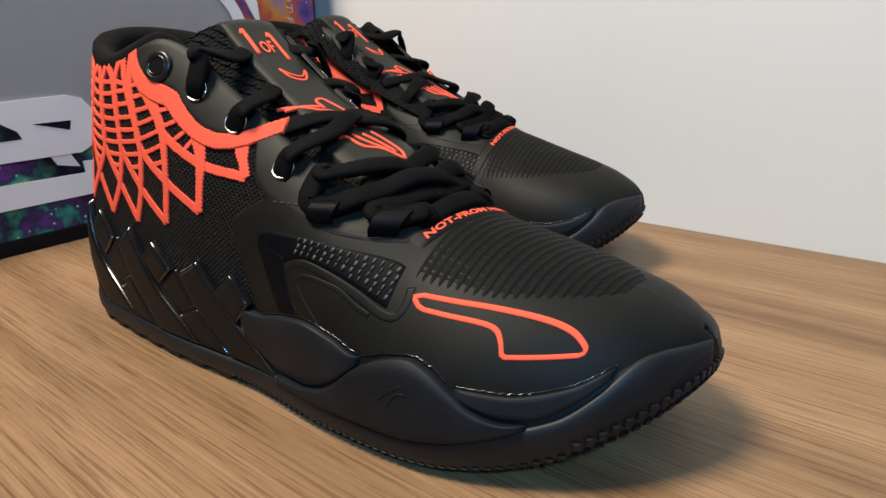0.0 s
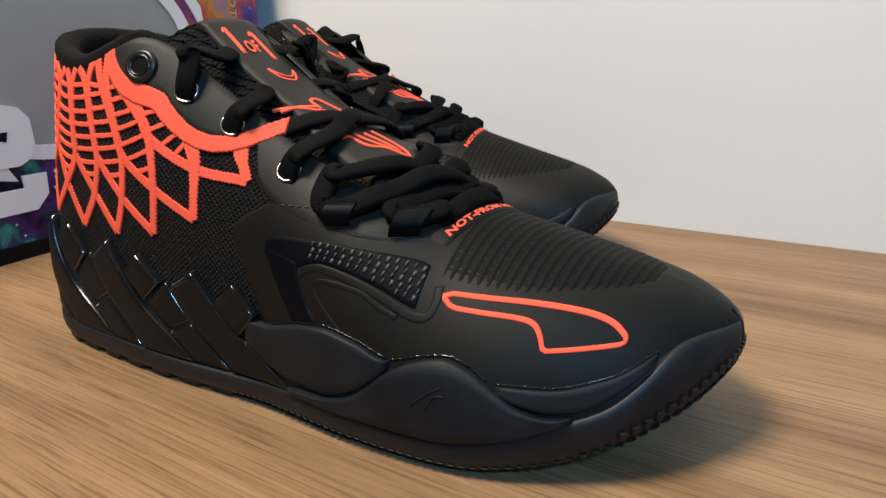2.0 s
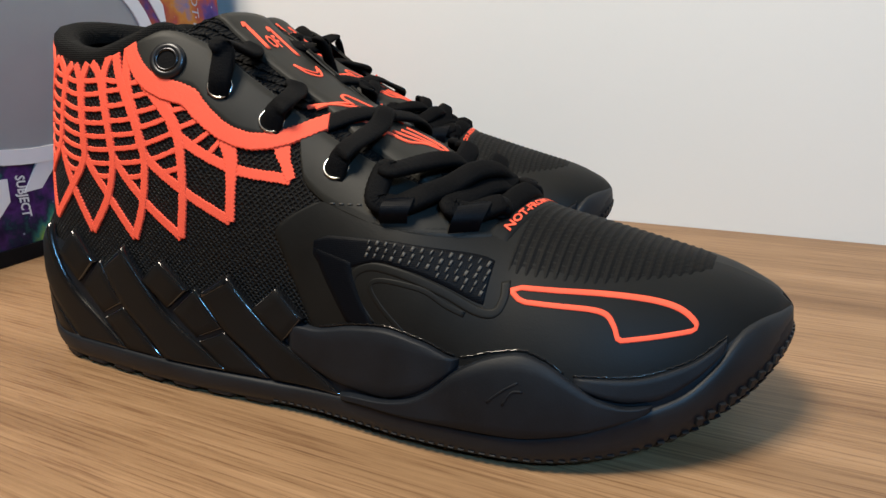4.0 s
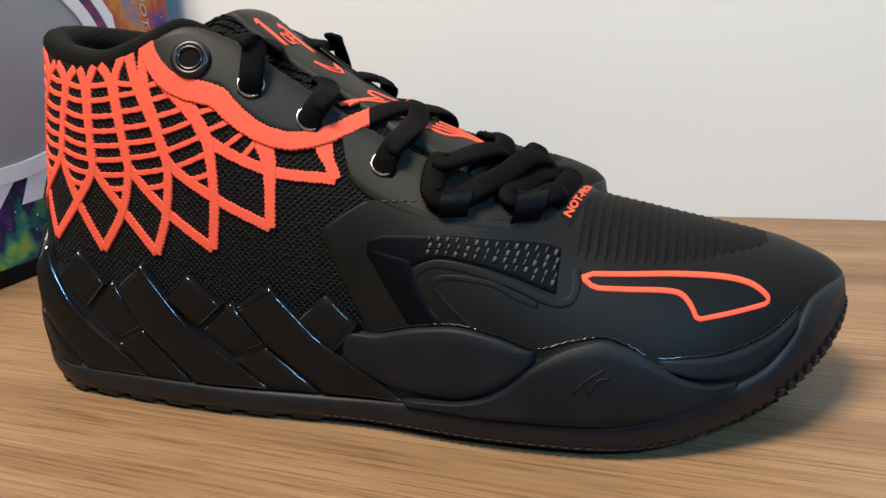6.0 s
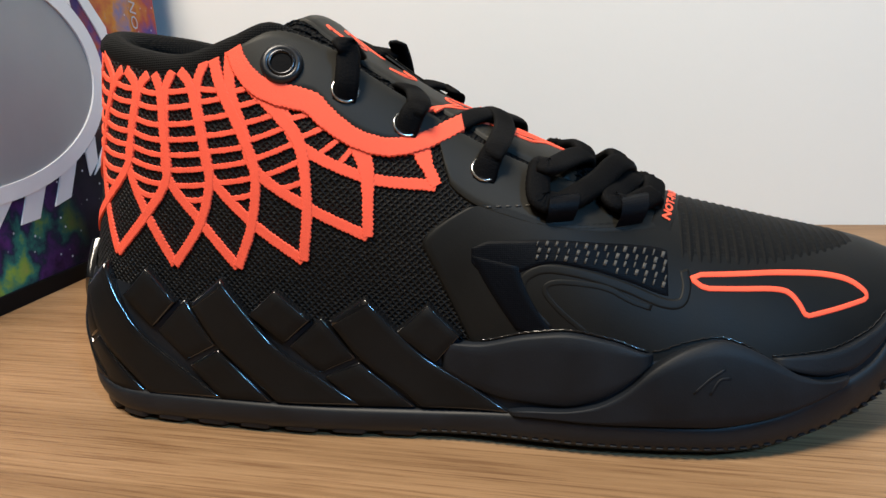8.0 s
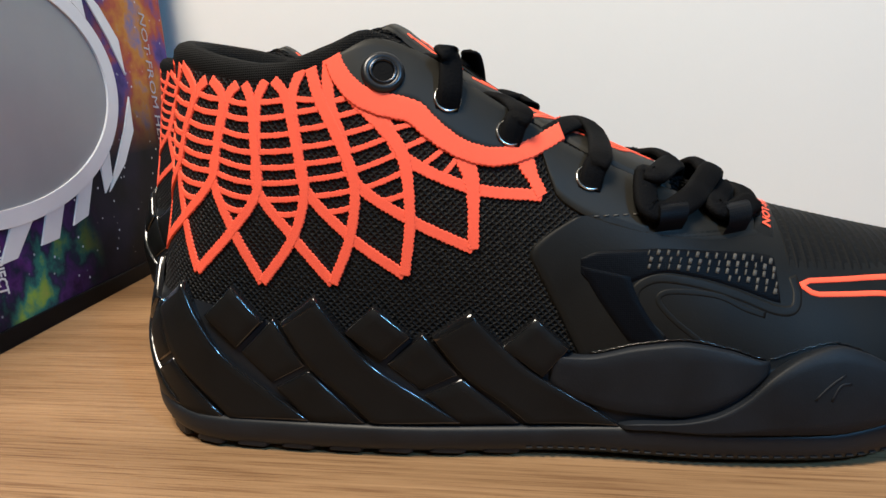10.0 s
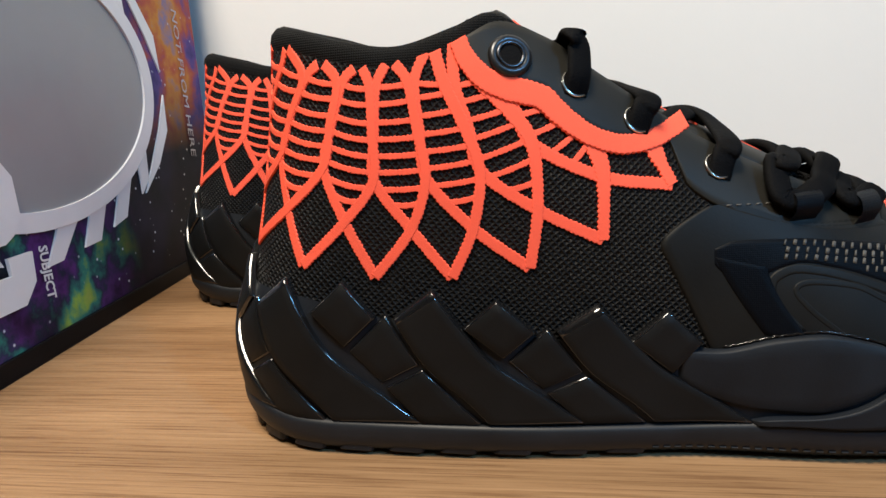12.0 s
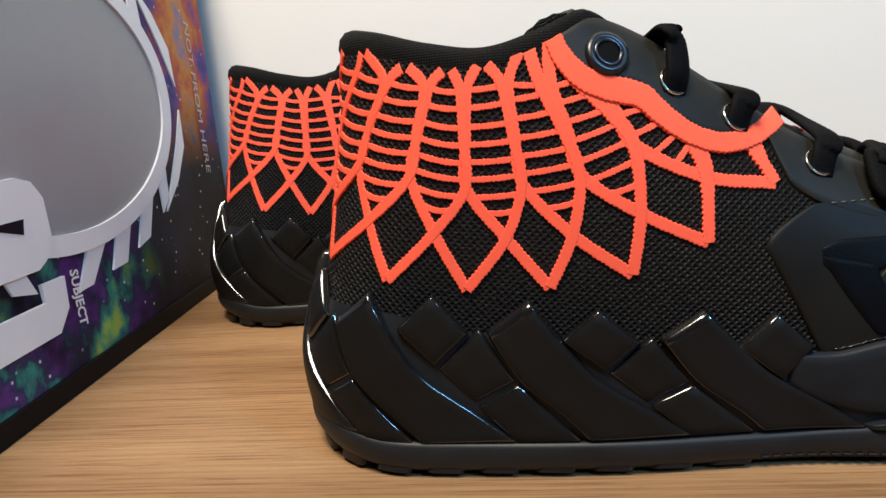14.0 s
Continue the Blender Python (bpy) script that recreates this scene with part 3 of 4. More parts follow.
def build_laces(s):
    def mid(x, y, lift):
        p = tongue(x, y, lift)
        return p, tongue(x, y, lift + 0.01) - p

    def at(spot, lift, sg=1):
        return skin(spot[0] * sg, spot[1], lift=lift), facing(spot[0] * sg, spot[1])

    def edge(a, lift, sg=1):
        z = top_of(x_of(a)) - 0.002
        return skin(a * sg, z, lift=lift), facing(a * sg, z) + Vector((0, 0, 0.0025))

    def over(knot, up):
        return knot[0] + Vector((0, 0, up)), knot[1] + Vector((0, 0, 0.001))

    h1, h2, h3 = HOLES
    l4, l5 = LOOPS
    for sg in (1, -1):
        def run(label, knots, wide=0.0080, thick=0.0026):
            s.add("lace", *lace_strip(knots, wide, thick), MAT["lace"], label)

        y, c = -sg, TONGUE_Y
        thin, thick = "flat black woven lace", "thick black woven lace"
        run(thin, [at((h1[0], h1[1] - 0.0030), 0.0002, sg), at((h1[0], h1[1] + 0.0015), 0.0034, sg), at((h1[0] - 0.0012, h1[1] + 0.008), 0.0056, sg), over(edge(h1[0] - 0.002, 0.0044, sg), 0.0035), mid(0.1165, c + y * 0.0210, 0.0068), mid(0.1130, c + y * 0.0120, 0.0010), mid(0.1100, c + y * 0.0040, -0.0040)])
        run(thin, [at((h2[0], h2[1] - 0.0030), 0.0002, sg), at((h2[0] + 0.0008, h2[1] + 0.0015), 0.0034, sg), edge(h2[0] + 0.002, 0.0042, sg), over(mid(0.1380, c + y * 0.0205, 0.0042), 0.0015), mid(0.1335, c + y * 0.0150, 0.0022), mid(0.1310, c + y * 0.0080, -0.0040)])
        run(thin, [at((h3[0], h3[1] - 0.0030), 0.0002, sg), at((h3[0] + 0.0008, h3[1] + 0.0015), 0.0034, sg), edge(h3[0] + 0.002, 0.0046, sg), mid(0.1670, c + y * 0.0130, 0.0046), mid(0.1630, c + y * 0.0020, 0.0042 + 0.0008 * sg),
                   mid(0.1580, c - y * 0.0100, 0.0030 - 0.0006 * sg), mid(0.1500, c - y * 0.0240, 0.0010)])
        # thick laces from the webbing loops, two from each, leaning forward over the throat
        run(thick, [at((l4[0], l4[1] - 0.001), 0.0026, sg), at((l4[0] - 0.0070, l4[1] + 0.0010), 0.0038, sg), at((l4[0] - 0.0080, l4[1] + 0.0080), 0.0052, sg), edge(l4[0] - 0.0050, 0.0060, sg), mid(0.1900, c + y * 0.0130, 0.0056),
                    mid(0.1940, c + y * 0.0030, 0.0034), mid(0.1965, c - y * 0.0060, -0.0030)], 0.0082, 0.0036)
        run(thick, [at((l4[0], l4[1] - 0.001), 0.0026, sg), at((l4[0] + 0.0065, l4[1] + 0.0010), 0.0042, sg), mid(0.1985, c + y * 0.0185, 0.0066), mid(0.2025, c + y * 0.0090, 0.0080), mid(0.2060, c - y * 0.0020, 0.0058 + 0.0012 * sg),
                    mid(0.2085, c - y * 0.0120, 0.0036), mid(0.2095, c - y * 0.0185, -0.0010)], 0.0084, 0.0038)
        run(thick, [at((l5[0], l5[1] - 0.001), 0.0026, sg), at((l5[0] - 0.0065, l5[1] + 0.0010), 0.0038, sg), mid(0.2050, c + y * 0.0165, 0.0052), mid(0.2085, c + y * 0.0080, 0.0050), mid(0.2110, c - y * 0.0010, 0.0034), mid(0.2125, c - y * 0.0080, -0.0030)], 0.0080, 0.0034)
        run(thick, [at((l5[0], l5[1] - 0.001), 0.0026, sg), at((l5[0] + 0.0065, l5[1] - 0.0005), 0.0040, sg), mid(0.2155, c + 0.001 + y * 0.0155, 0.0050), mid(0.2170, c + 0.002 + y * 0.0060, 0.0048), mid(0.2170, c + 0.003 - y * 0.0040, 0.0042 + 0.0010 * sg),
                    mid(0.2155, c + 0.003 - y * 0.0120, 0.0030), mid(0.2140, c + 0.003 - y * 0.0180, -0.0010)], 0.0084, 0.0038)


# ---- the coral web ----
# a fan of overlapping leaves. Column n runs down from the collar, where it forks, to the point where it splits into the edges of
# leaves n - 1 and n + 1; those edges cross half way between two columns and end in the leaves' tips
def row(arcs, heights, first=0.0):
    a, z = (curve(*[(first + i, v) for i, v in enumerate(vs)]) for vs in (arcs, heights))
    return lambda n: np.array((a(n), z(n)))


fan_peak = row((0.026, 0.0438, 0.0640, 0.0800, 0.0920, 0.1056, 0.1150, 0.1300), (0.1325, 0.1307, 0.1250, 0.1230, 0.1236, 0.1263, 0.1288, 0.1150), 0.5)
fan_fork = row((0.018, 0.0375, 0.0560, 0.0725, 0.0855, 0.0992, 0.1119, 0.1229, 0.1412), (0.1285, 0.1255, 0.1217, 0.1190, 0.1172, 0.1180, 0.1168, 0.1178, 0.1118))
fan_split = row((-0.008, 0.0175, 0.0421, 0.0660, 0.0855, 0.1036, 0.1212, 0.1372, 0.1547), (0.104, 0.1010, 0.0979, 0.0943, 0.0900, 0.0902, 0.0914, 0.0980, 0.0976))
fan_cross = row((-0.010, 0.0190, 0.0492, 0.0747, 0.0981, 0.1183, 0.1380, 0.1572), (0.089, 0.0855, 0.0814, 0.0777, 0.0750, 0.0748, 0.0795, 0.0877), 0.5)
fan_tip = row((-0.006, 0.0245, 0.0588, 0.0856, 0.1112, 0.1353, 0.1570, 0.1779), (0.0740, 0.0685, 0.0637, 0.0602, 0.0597, 0.0621, 0.0694, 0.0838), 1)


def fan_middle(n):
    """Half way down a column; those towards the toe bend a little."""
    return (fan_fork(n) + fan_split(n)) / 2 + np.array((-0.0016 * max(0, 3.5 - n) / 2 + 0.0006 * max(0, n - 5), 0.0))


def along(path, n):
    """Even steps along a bent line."""
    p = np.array(path)
    d = np.concatenate([[0], np.cumsum(np.linalg.norm(np.diff(p, axis=0), axis=1))])
    return [np.array([np.interp(t, d, p[:, k]) for k in (0, 1)]) for t in np.linspace(0, d[-1], n)], d[-1]


def build_web(s):
    edge = [(0.1147, 0.1290), (0.1172, 0.1238), (0.1225, 0.1180), (0.1290, 0.1148), (0.1345, 0.1132), (0.1400, 0.1112), (0.1440, 0.1072), (0.1490, 0.1028), (0.1550, 0.0989), (0.1634, 0.0963), (0.1730, 0.0973), (0.1835, 0.1016)]

    for sg in (1, -1):
        def put(name, path, w, h, parent, lift=0.0003):
            v, f = ribbon([(sg * a, z) for a, z in path], w, h, lift, flat=True)
            return s.add(name, v, f if sg > 0 else [tuple(reversed(q)) for q in f], MAT["coral"], "" if parent else "raised coral embroidered web", parent)

        def stitched(length, wide, seed):
            """The width of a band whose rims are toothed by single stitches."""
            def at(t):
                k = t * length / 0.0015
                return wide(t) + 0.00040 * (abs((k + seed) % 1 - 0.5) * 4 - 1) + 0.00012 * math.sin(k * 1.7 + seed * 5)
            return at

        fine, size = along(rib(edge, 12), 300)
        web = put("web_pattern", fine, stitched(size, lambda t: 0.0054 + 0.0016 * max(0, 1 - abs(t - 0.3) / 0.3), 0.3), 0.0004, None, 0.0008)
        for n in range(1, 9):
            for sd in (-1, 1):
                c = n + sd
                away = np.array((-sd * 0.0004 * (1 + 0.3 * max(0, c - 5)), 0))
                if c > 8:
                    path = [(0.1722, 0.0975), (0.1736, 0.0925), fan_tip(8)]
                elif c == 8:
                    path = [fan_split(8), fan_cross(7.5), fan_tip(7)]
                else:
                    path = [fan_fork(c) + 3.0 * away, fan_middle(c) + away, fan_split(c) + away * 0.5, fan_cross((n + c) / 2), fan_tip(n)]
                    if c < 7 or sd < 0:
                        path.insert(0, fan_peak((n + c) / 2 if c < 7 else 6.5) + np.array((0.0016 * sd, 0.0)))
                path, size = along(rib(path, 14), 260)
                keep = [q for q in path if q[0] > -0.001]
                if len(keep) > 8:
                    put("web_strand", keep, stitched(size, lambda t: 0.0034 + 0.0007 * max(0, c - 5) * max(0, 1 - t / 0.6), n * 0.37 + sd), 0.0003, web, 0.0003 + 0.00005 * (sd + 1))
        for n in range(0, 8):
            sides = [rib([fan_fork(c), fan_middle(c), fan_split(c)], 16) + rib([fan_split(c), (fan_split(c) + fan_cross(n + 0.5)) / 2 + np.array((0.0006 * (n + 0.5 - c), 0)), fan_cross(n + 0.5)], 16)[1:] for c in (n, n + 1)]
            top = len(rib([(0, 0)] * 3, 16)) - 1

            def spot(side, t):
                """t from 0 at the fork by 1 at the split to 2 at the crossing."""
                p, t = sides[side], max(0, t)
                i = t * top if t < 1 else top + (t - 1) * (len(p) - 1 - top)
                k = min(int(i), len(p) - 2)
                return p[k] * (1 - i + k) + p[k + 1] * (i - k)

            shares = [(0.0, 0.01), (0.18, 0.18), (0.37, 0.38), (0.55, 0.56), (0.73, 0.74), (0.91, 0.91), (1.18, 1.18), (1.5, 1.5)] if n < 7 else [(0.56, 0.16), (0.86, 0.42), (1.24, 0.66), (1.55, 0.92)]
            if n == 5:
                shares = [(0.0, 0.0), (0.16, 0.08), (0.35, 0.28), (0.54, 0.49), (0.72, 0.69), (0.90, 0.87), (1.15, 1.12), (1.48, 1.44)]
            if n == 6:
                shares = [(0.03, -0.04), (0.21, 0.20), (0.42, 0.44), (0.63, 0.65), (0.86, 0.90), (1.14, 1.20), (1.48, 1.56)]
            for k, (u, w) in enumerate(shares):
                a, b = spot(0, u), spot(1, w)
                path = [a * (1 - t) + b * t - np.array((0, (0.0007 if n < 4 else 0.0003) * math.sin(math.pi * t))) for t in steps(0, 1, 26)]
                keep = [q for q in path if q[0] > -0.001]
                if len(keep) > 3:
                    put("web_rung", keep, stitched(0.016, lambda t: 0.0017, k * 0.29 + n), 0.00028, web)


# ---- sole ----
low_z = curve((0.0, 0.006), (0.02, 0.001), (0.05, 0.0), (0.24, 0.0), (0.262, 0.003), (0.285, 0.011), (0.3, 0.020), (0.308, 0.027))
sole_top = curve((0.0, 0.056), (0.03, 0.054), (0.06, 0.047), (0.1, 0.042), (0.135, 0.037), (0.163, 0.0345), (0.18, 0.038), (0.1915, 0.0392), (0.2054, 0.0364), (0.2173, 0.0325), (0.227, 0.0345), (0.2358, 0.0356),
                 (0.243, 0.0336), (0.2511, 0.0297), (0.2652, 0.0296), (0.2814, 0.0328), (0.2902, 0.0377), (0.2965, 0.0420), (0.303, 0.0432), (0.308, 0.0432))
bumper = curve((0.0, 0.016), (0.013, 0.016), (0.03, 0.0135), (0.06, 0.0128), (0.15, 0.0118), (0.186, 0.0135), (0.2003, 0.0129), (0.2341, 0.0124), (0.25, 0.0149), (0.2654, 0.0205), (0.2812, 0.0262), (0.288, 0.0322),
               (0.2965, 0.0415), (0.303, 0.0428), (0.308, 0.0428))
by_arc = lambda fn: (lambda a: fn(x_of(abs(a))))


def build_sole(s):
    swell = curve((0.0, -0.003), (0.12, 0.0005), (0.5, 0.0022), (0.85, 0.0016), (1.0, 0.0004))

    def fn(u, v):
        x = x_of(abs(u))
        lo = low_z(x) + 0.001
        return skin(u, lo + (sole_top(x) - lo) * v, lift=swell(v))

    v, f = sheet(fn, steps(-ARC, ARC, 260), steps(0, 1, 14))
    # rolled top edge
    s.add("midsole", v, f, MAT["foam"], "sculpted black foam midsole")
    bulge = curve((0.0, -0.004), (0.08, -0.0005), (0.3, 0.0030), (0.6, 0.0042), (0.85, 0.0040), (0.95, 0.0030), (1.0, 0.0004))

    toe_slim = curve((0.25, 1.0), (0.29, 0.75), (0.308, 0.45))

    def out(u, v):
        x = x_of(abs(u))
        return skin(u, low_z(x) + (bumper(x) - low_z(x)) * v, lift=bulge(v) * toe_slim(x))

    sole = s.add("outsole", *sheet(out, steps(-ARC, ARC, 300), [0, 0.04, 0.08, 0.18, 0.3, 0.45, 0.6, 0.75, 0.85, 0.91, 0.95, 0.975, 1]), MAT["rubber"], "black rubber outsole wrapping up at the toe")
    ring_pts = [skin(u, low_z(x_of(abs(u))), lift=-0.004) for u in steps(-ARC, ARC, 200)]
    s.add("tread", ring_pts, [tuple(range(199))], MAT["rubber"], "", sole, False)
    # lugs along the lower edge, in rows up the toe
    lugs = []
    for sg in (1, -1):
        for i in range(64):
            a = 0.172 + 0.0034 * i
            if a > ARC - 0.001:
                break
            x = x_of(a)
            rows = 1 if x < 0.284 else 2
            for r in range(rows):
                z0 = low_z(x) + 0.0005 + 0.0047 * r
                z1 = z0 + (0.0030 if rows > 1 else 0.0042)
                if z1 > bumper(x) - 0.004:
                    continue
                v, f = [], []
                da = 0.0011
                for aa, zz, h in ((a - da, z0, 0), (a + da, z0, 0), (a + da, z1, 0), (a - da, z1, 0), (a - da * .8, z0 + 0.0003, 1), (a + da * .8, z0 + 0.0003, 1), (a + da * .8, z1 - 0.0004, 1), (a - da * .8, z1 - 0.0004, 1)):
                    t = (zz - low_z(x)) / (bumper(x) - low_z(x))
                    v.append(skin(sg * aa, zz, lift=bulge(min(1, max(0, t))) * toe_slim(x) - 0.0006 + (0.0012 if x < 0.275 else 0.0017) * h))
                f = [(4, 5, 6, 7), (0, 1, 5, 4), (1, 2, 6, 5), (2, 3, 7, 6), (3, 0, 4, 7)]
                lugs.append((v, f if sg > 0 else [tuple(reversed(q)) for q in f]))
        for i in range(9):
            a = 0.016 + 0.0175 * i
            v, f = pillow(quad((sg * a, 0.0015), (sg * (a + 0.013), 0.0010), (sg * (a + 0.015), 0.0062), (sg * (a + 0.004), 0.0070)), 4, 4, 0.0016, 0.15, 0.0012)
            lugs.append((v, f if sg > 0 else [tuple(reversed(q)) for q in f]))
    tagged(s.add("tread_pattern", *join(lugs), MAT["rubber"], "", sole, False), kind="stuff")

    def patch(name, fn2, nu, nv, h, e, mat, label="", base=0.0016):
        out = None
        for sg in (1, -1):
            v, f = pillow(lambda u, v: (lambda a, z: (sg * max(a, 0.0008), z))(*fn2(u, v)), nu, nv, h, e, base)
            out = s.add(name, v, f if sg > 0 else [tuple(reversed(q)) for q in f], mat, label)
            if mat is MAT["tile"]:
                # the rolled rim is polished
                out.data.materials.append(MAT["edge"])
                m, n = nu + 5, nv + 5
                out.data.polygons.foreach_set("material_index", [int(not (3 <= i < m - 3 and 3 <= j < n - 3)) for i in range(m) for j in range(n)])
        return out

    # woven straps and tiles round the heel; one unit, repeated
    def unit(k):
        da, sc = 0.0505 * k, 1 - (0.14 if k > 0 else 0.085) * k

        def q(a, z):
            return (max(0.001, a + da - (0.0012 if k < 0 else 0)), 0.0125 + (z - 0.0125) * sc + (0.002 if k < -1 else 0))

        left = rib([q(0.0918, 0.0478), q(0.1012, 0.0322), q(0.1134, 0.0205), q(0.1210, 0.0118)], 6)
        right = rib([q(0.1046, 0.0568), q(0.1155, 0.0425), q(0.1245, 0.0322), q(0.1395, 0.0215), q(0.1525, 0.0118)], 6)

        def strap(u, v):
            i = u * (len(left) - 1)
            j = u * (len(right) - 1)

            def at(p, t):
                a = int(min(len(p) - 2, t))
                return p[a] * (1 - (t - a)) + p[a + 1] * (t - a)

            return at(left, i) * (1 - v) + at(right, j) * v

        def whole(*corners):
            return min(c[0] for c in corners) + da > 0.003

        patch("heel_strap", strap, 18, 7, 0.0021, 0.045, MAT["tile"], "satin black moulded strap")
        if whole((0.0646, 0)):
            patch("heel_tile", quad(q(0.0634, 0.0492), q(0.0760, 0.0374), q(0.0862, 0.0474), q(0.0743, 0.0598)), 5, 5, 0.0017, 0.05, MAT["tile"], "satin black moulded tile")
        if whole((0.0775, 0)):
            patch("heel_tile", quad(q(0.0770, 0.0366), q(0.0876, 0.0254), q(0.1005, 0.0318), q(0.0895, 0.0488)), 5, 5, 0.0011, 0.05, MAT["tile"], "satin black moulded tile")
        if whole((0.0885, 0)):
            patch("heel_tile", quad(q(0.0884, 0.0246), q(0.0990, 0.0118), q(0.1196, 0.0118), q(0.1010, 0.0312)), 5, 5, 0.0016, 0.05, MAT["tile"], "satin black moulded tile")

    for k in (-2, -1, 0, 1):
        unit(k)
    # last tile before the waist
    patch("heel_tile", quad((0.1640, 0.0385), (0.1770, 0.0275), (0.1860, 0.0375), (0.1753, 0.0480)), 5, 5, 0.0019, 0.05, MAT["tile"], "satin black moulded tile")
    # smooth wings of the waist, ball and toe
    waist_low = curve((0.177, 0.0275), (0.1892, 0.0200), (0.2029, 0.0165), (0.2183, 0.0158), (0.2275, 0.0185), (0.2363, 0.0234), (0.2446, 0.0305))
    patch("side_wing", band(0.1785, 0.2446, waist_low, lambda a: min(sole_top(x_of(a)), 0.041) + 0.0006), 26, 6, 0.0018, 0.06, MAT["foam"], "smooth black moulded wing")
    wing_top = curve((0.200, 0.0132), (0.206, 0.0146), (0.2183, 0.0156), (0.2275, 0.0178), (0.2363, 0.0228), (0.2446, 0.0300), (0.2542, 0.0345), (0.2630, 0.0362), (0.2702, 0.0342), (0.2783, 0.0298), (0.2868, 0.0250), (0.2948, 0.0232), (0.3020, 0.0235))
    patch("side_wing", band(0.200, 0.302, by_arc(lambda x: bumper(x) - 0.0008), wing_top), 40, 7, 0.0036, 0.05, MAT["foam"], "rounded black wing beside the ball of the foot")
    toe_low = curve((0.279, 0.0285), (0.2868, 0.0255), (0.2948, 0.0240), (0.3020, 0.0245), (0.312, 0.0290), (0.322, 0.0365))
    patch("toe_rand", band(0.279, 0.322, toe_low, by_arc(lambda x: sole_top(x) + 0.0008)), 16, 5, 0.0016, 0.08, MAT["foam"], "narrow black band over the toe bumper")
    # thin bead of glue along the top of the sole
    for sg in (1, -1):
        for a0, a1 in ((0.192, 0.243), (0.2445, 0.276), (0.279, 0.322)):
            m = int((a1 - a0) / 0.0007)
            path = [(sg * (a0 + (a1 - a0) * i / m), sole_top(x_of(a0 + (a1 - a0) * i / m)) + 0.0012 + 0.00025 * math.sin(i * 1.9) * math.sin(i * 0.37)) for i in range(m + 1)]
            v, f = ribbon(path, lambda t: 0.0004 + 0.0004 * math.sin(t * 140) ** 2, 0.0005, 0.0009)
            s.add("glue_line", v, f if sg > 0 else [tuple(reversed(q)) for q in f], MAT["edge"], "thin glossy line of glue")
    # small crossed mark moulded into the wing
    mark = [ribbon(rib(p, 4), 0.0007, 0.0003, 0.0051) for p in ([(0.2555, 0.0225), (0.2600, 0.0262), (0.2640, 0.0285)], [(0.2600, 0.0222), (0.2625, 0.0258), (0.2655, 0.0262)])]
    s.add("moulded_mark", *join(mark), MAT["foam"])


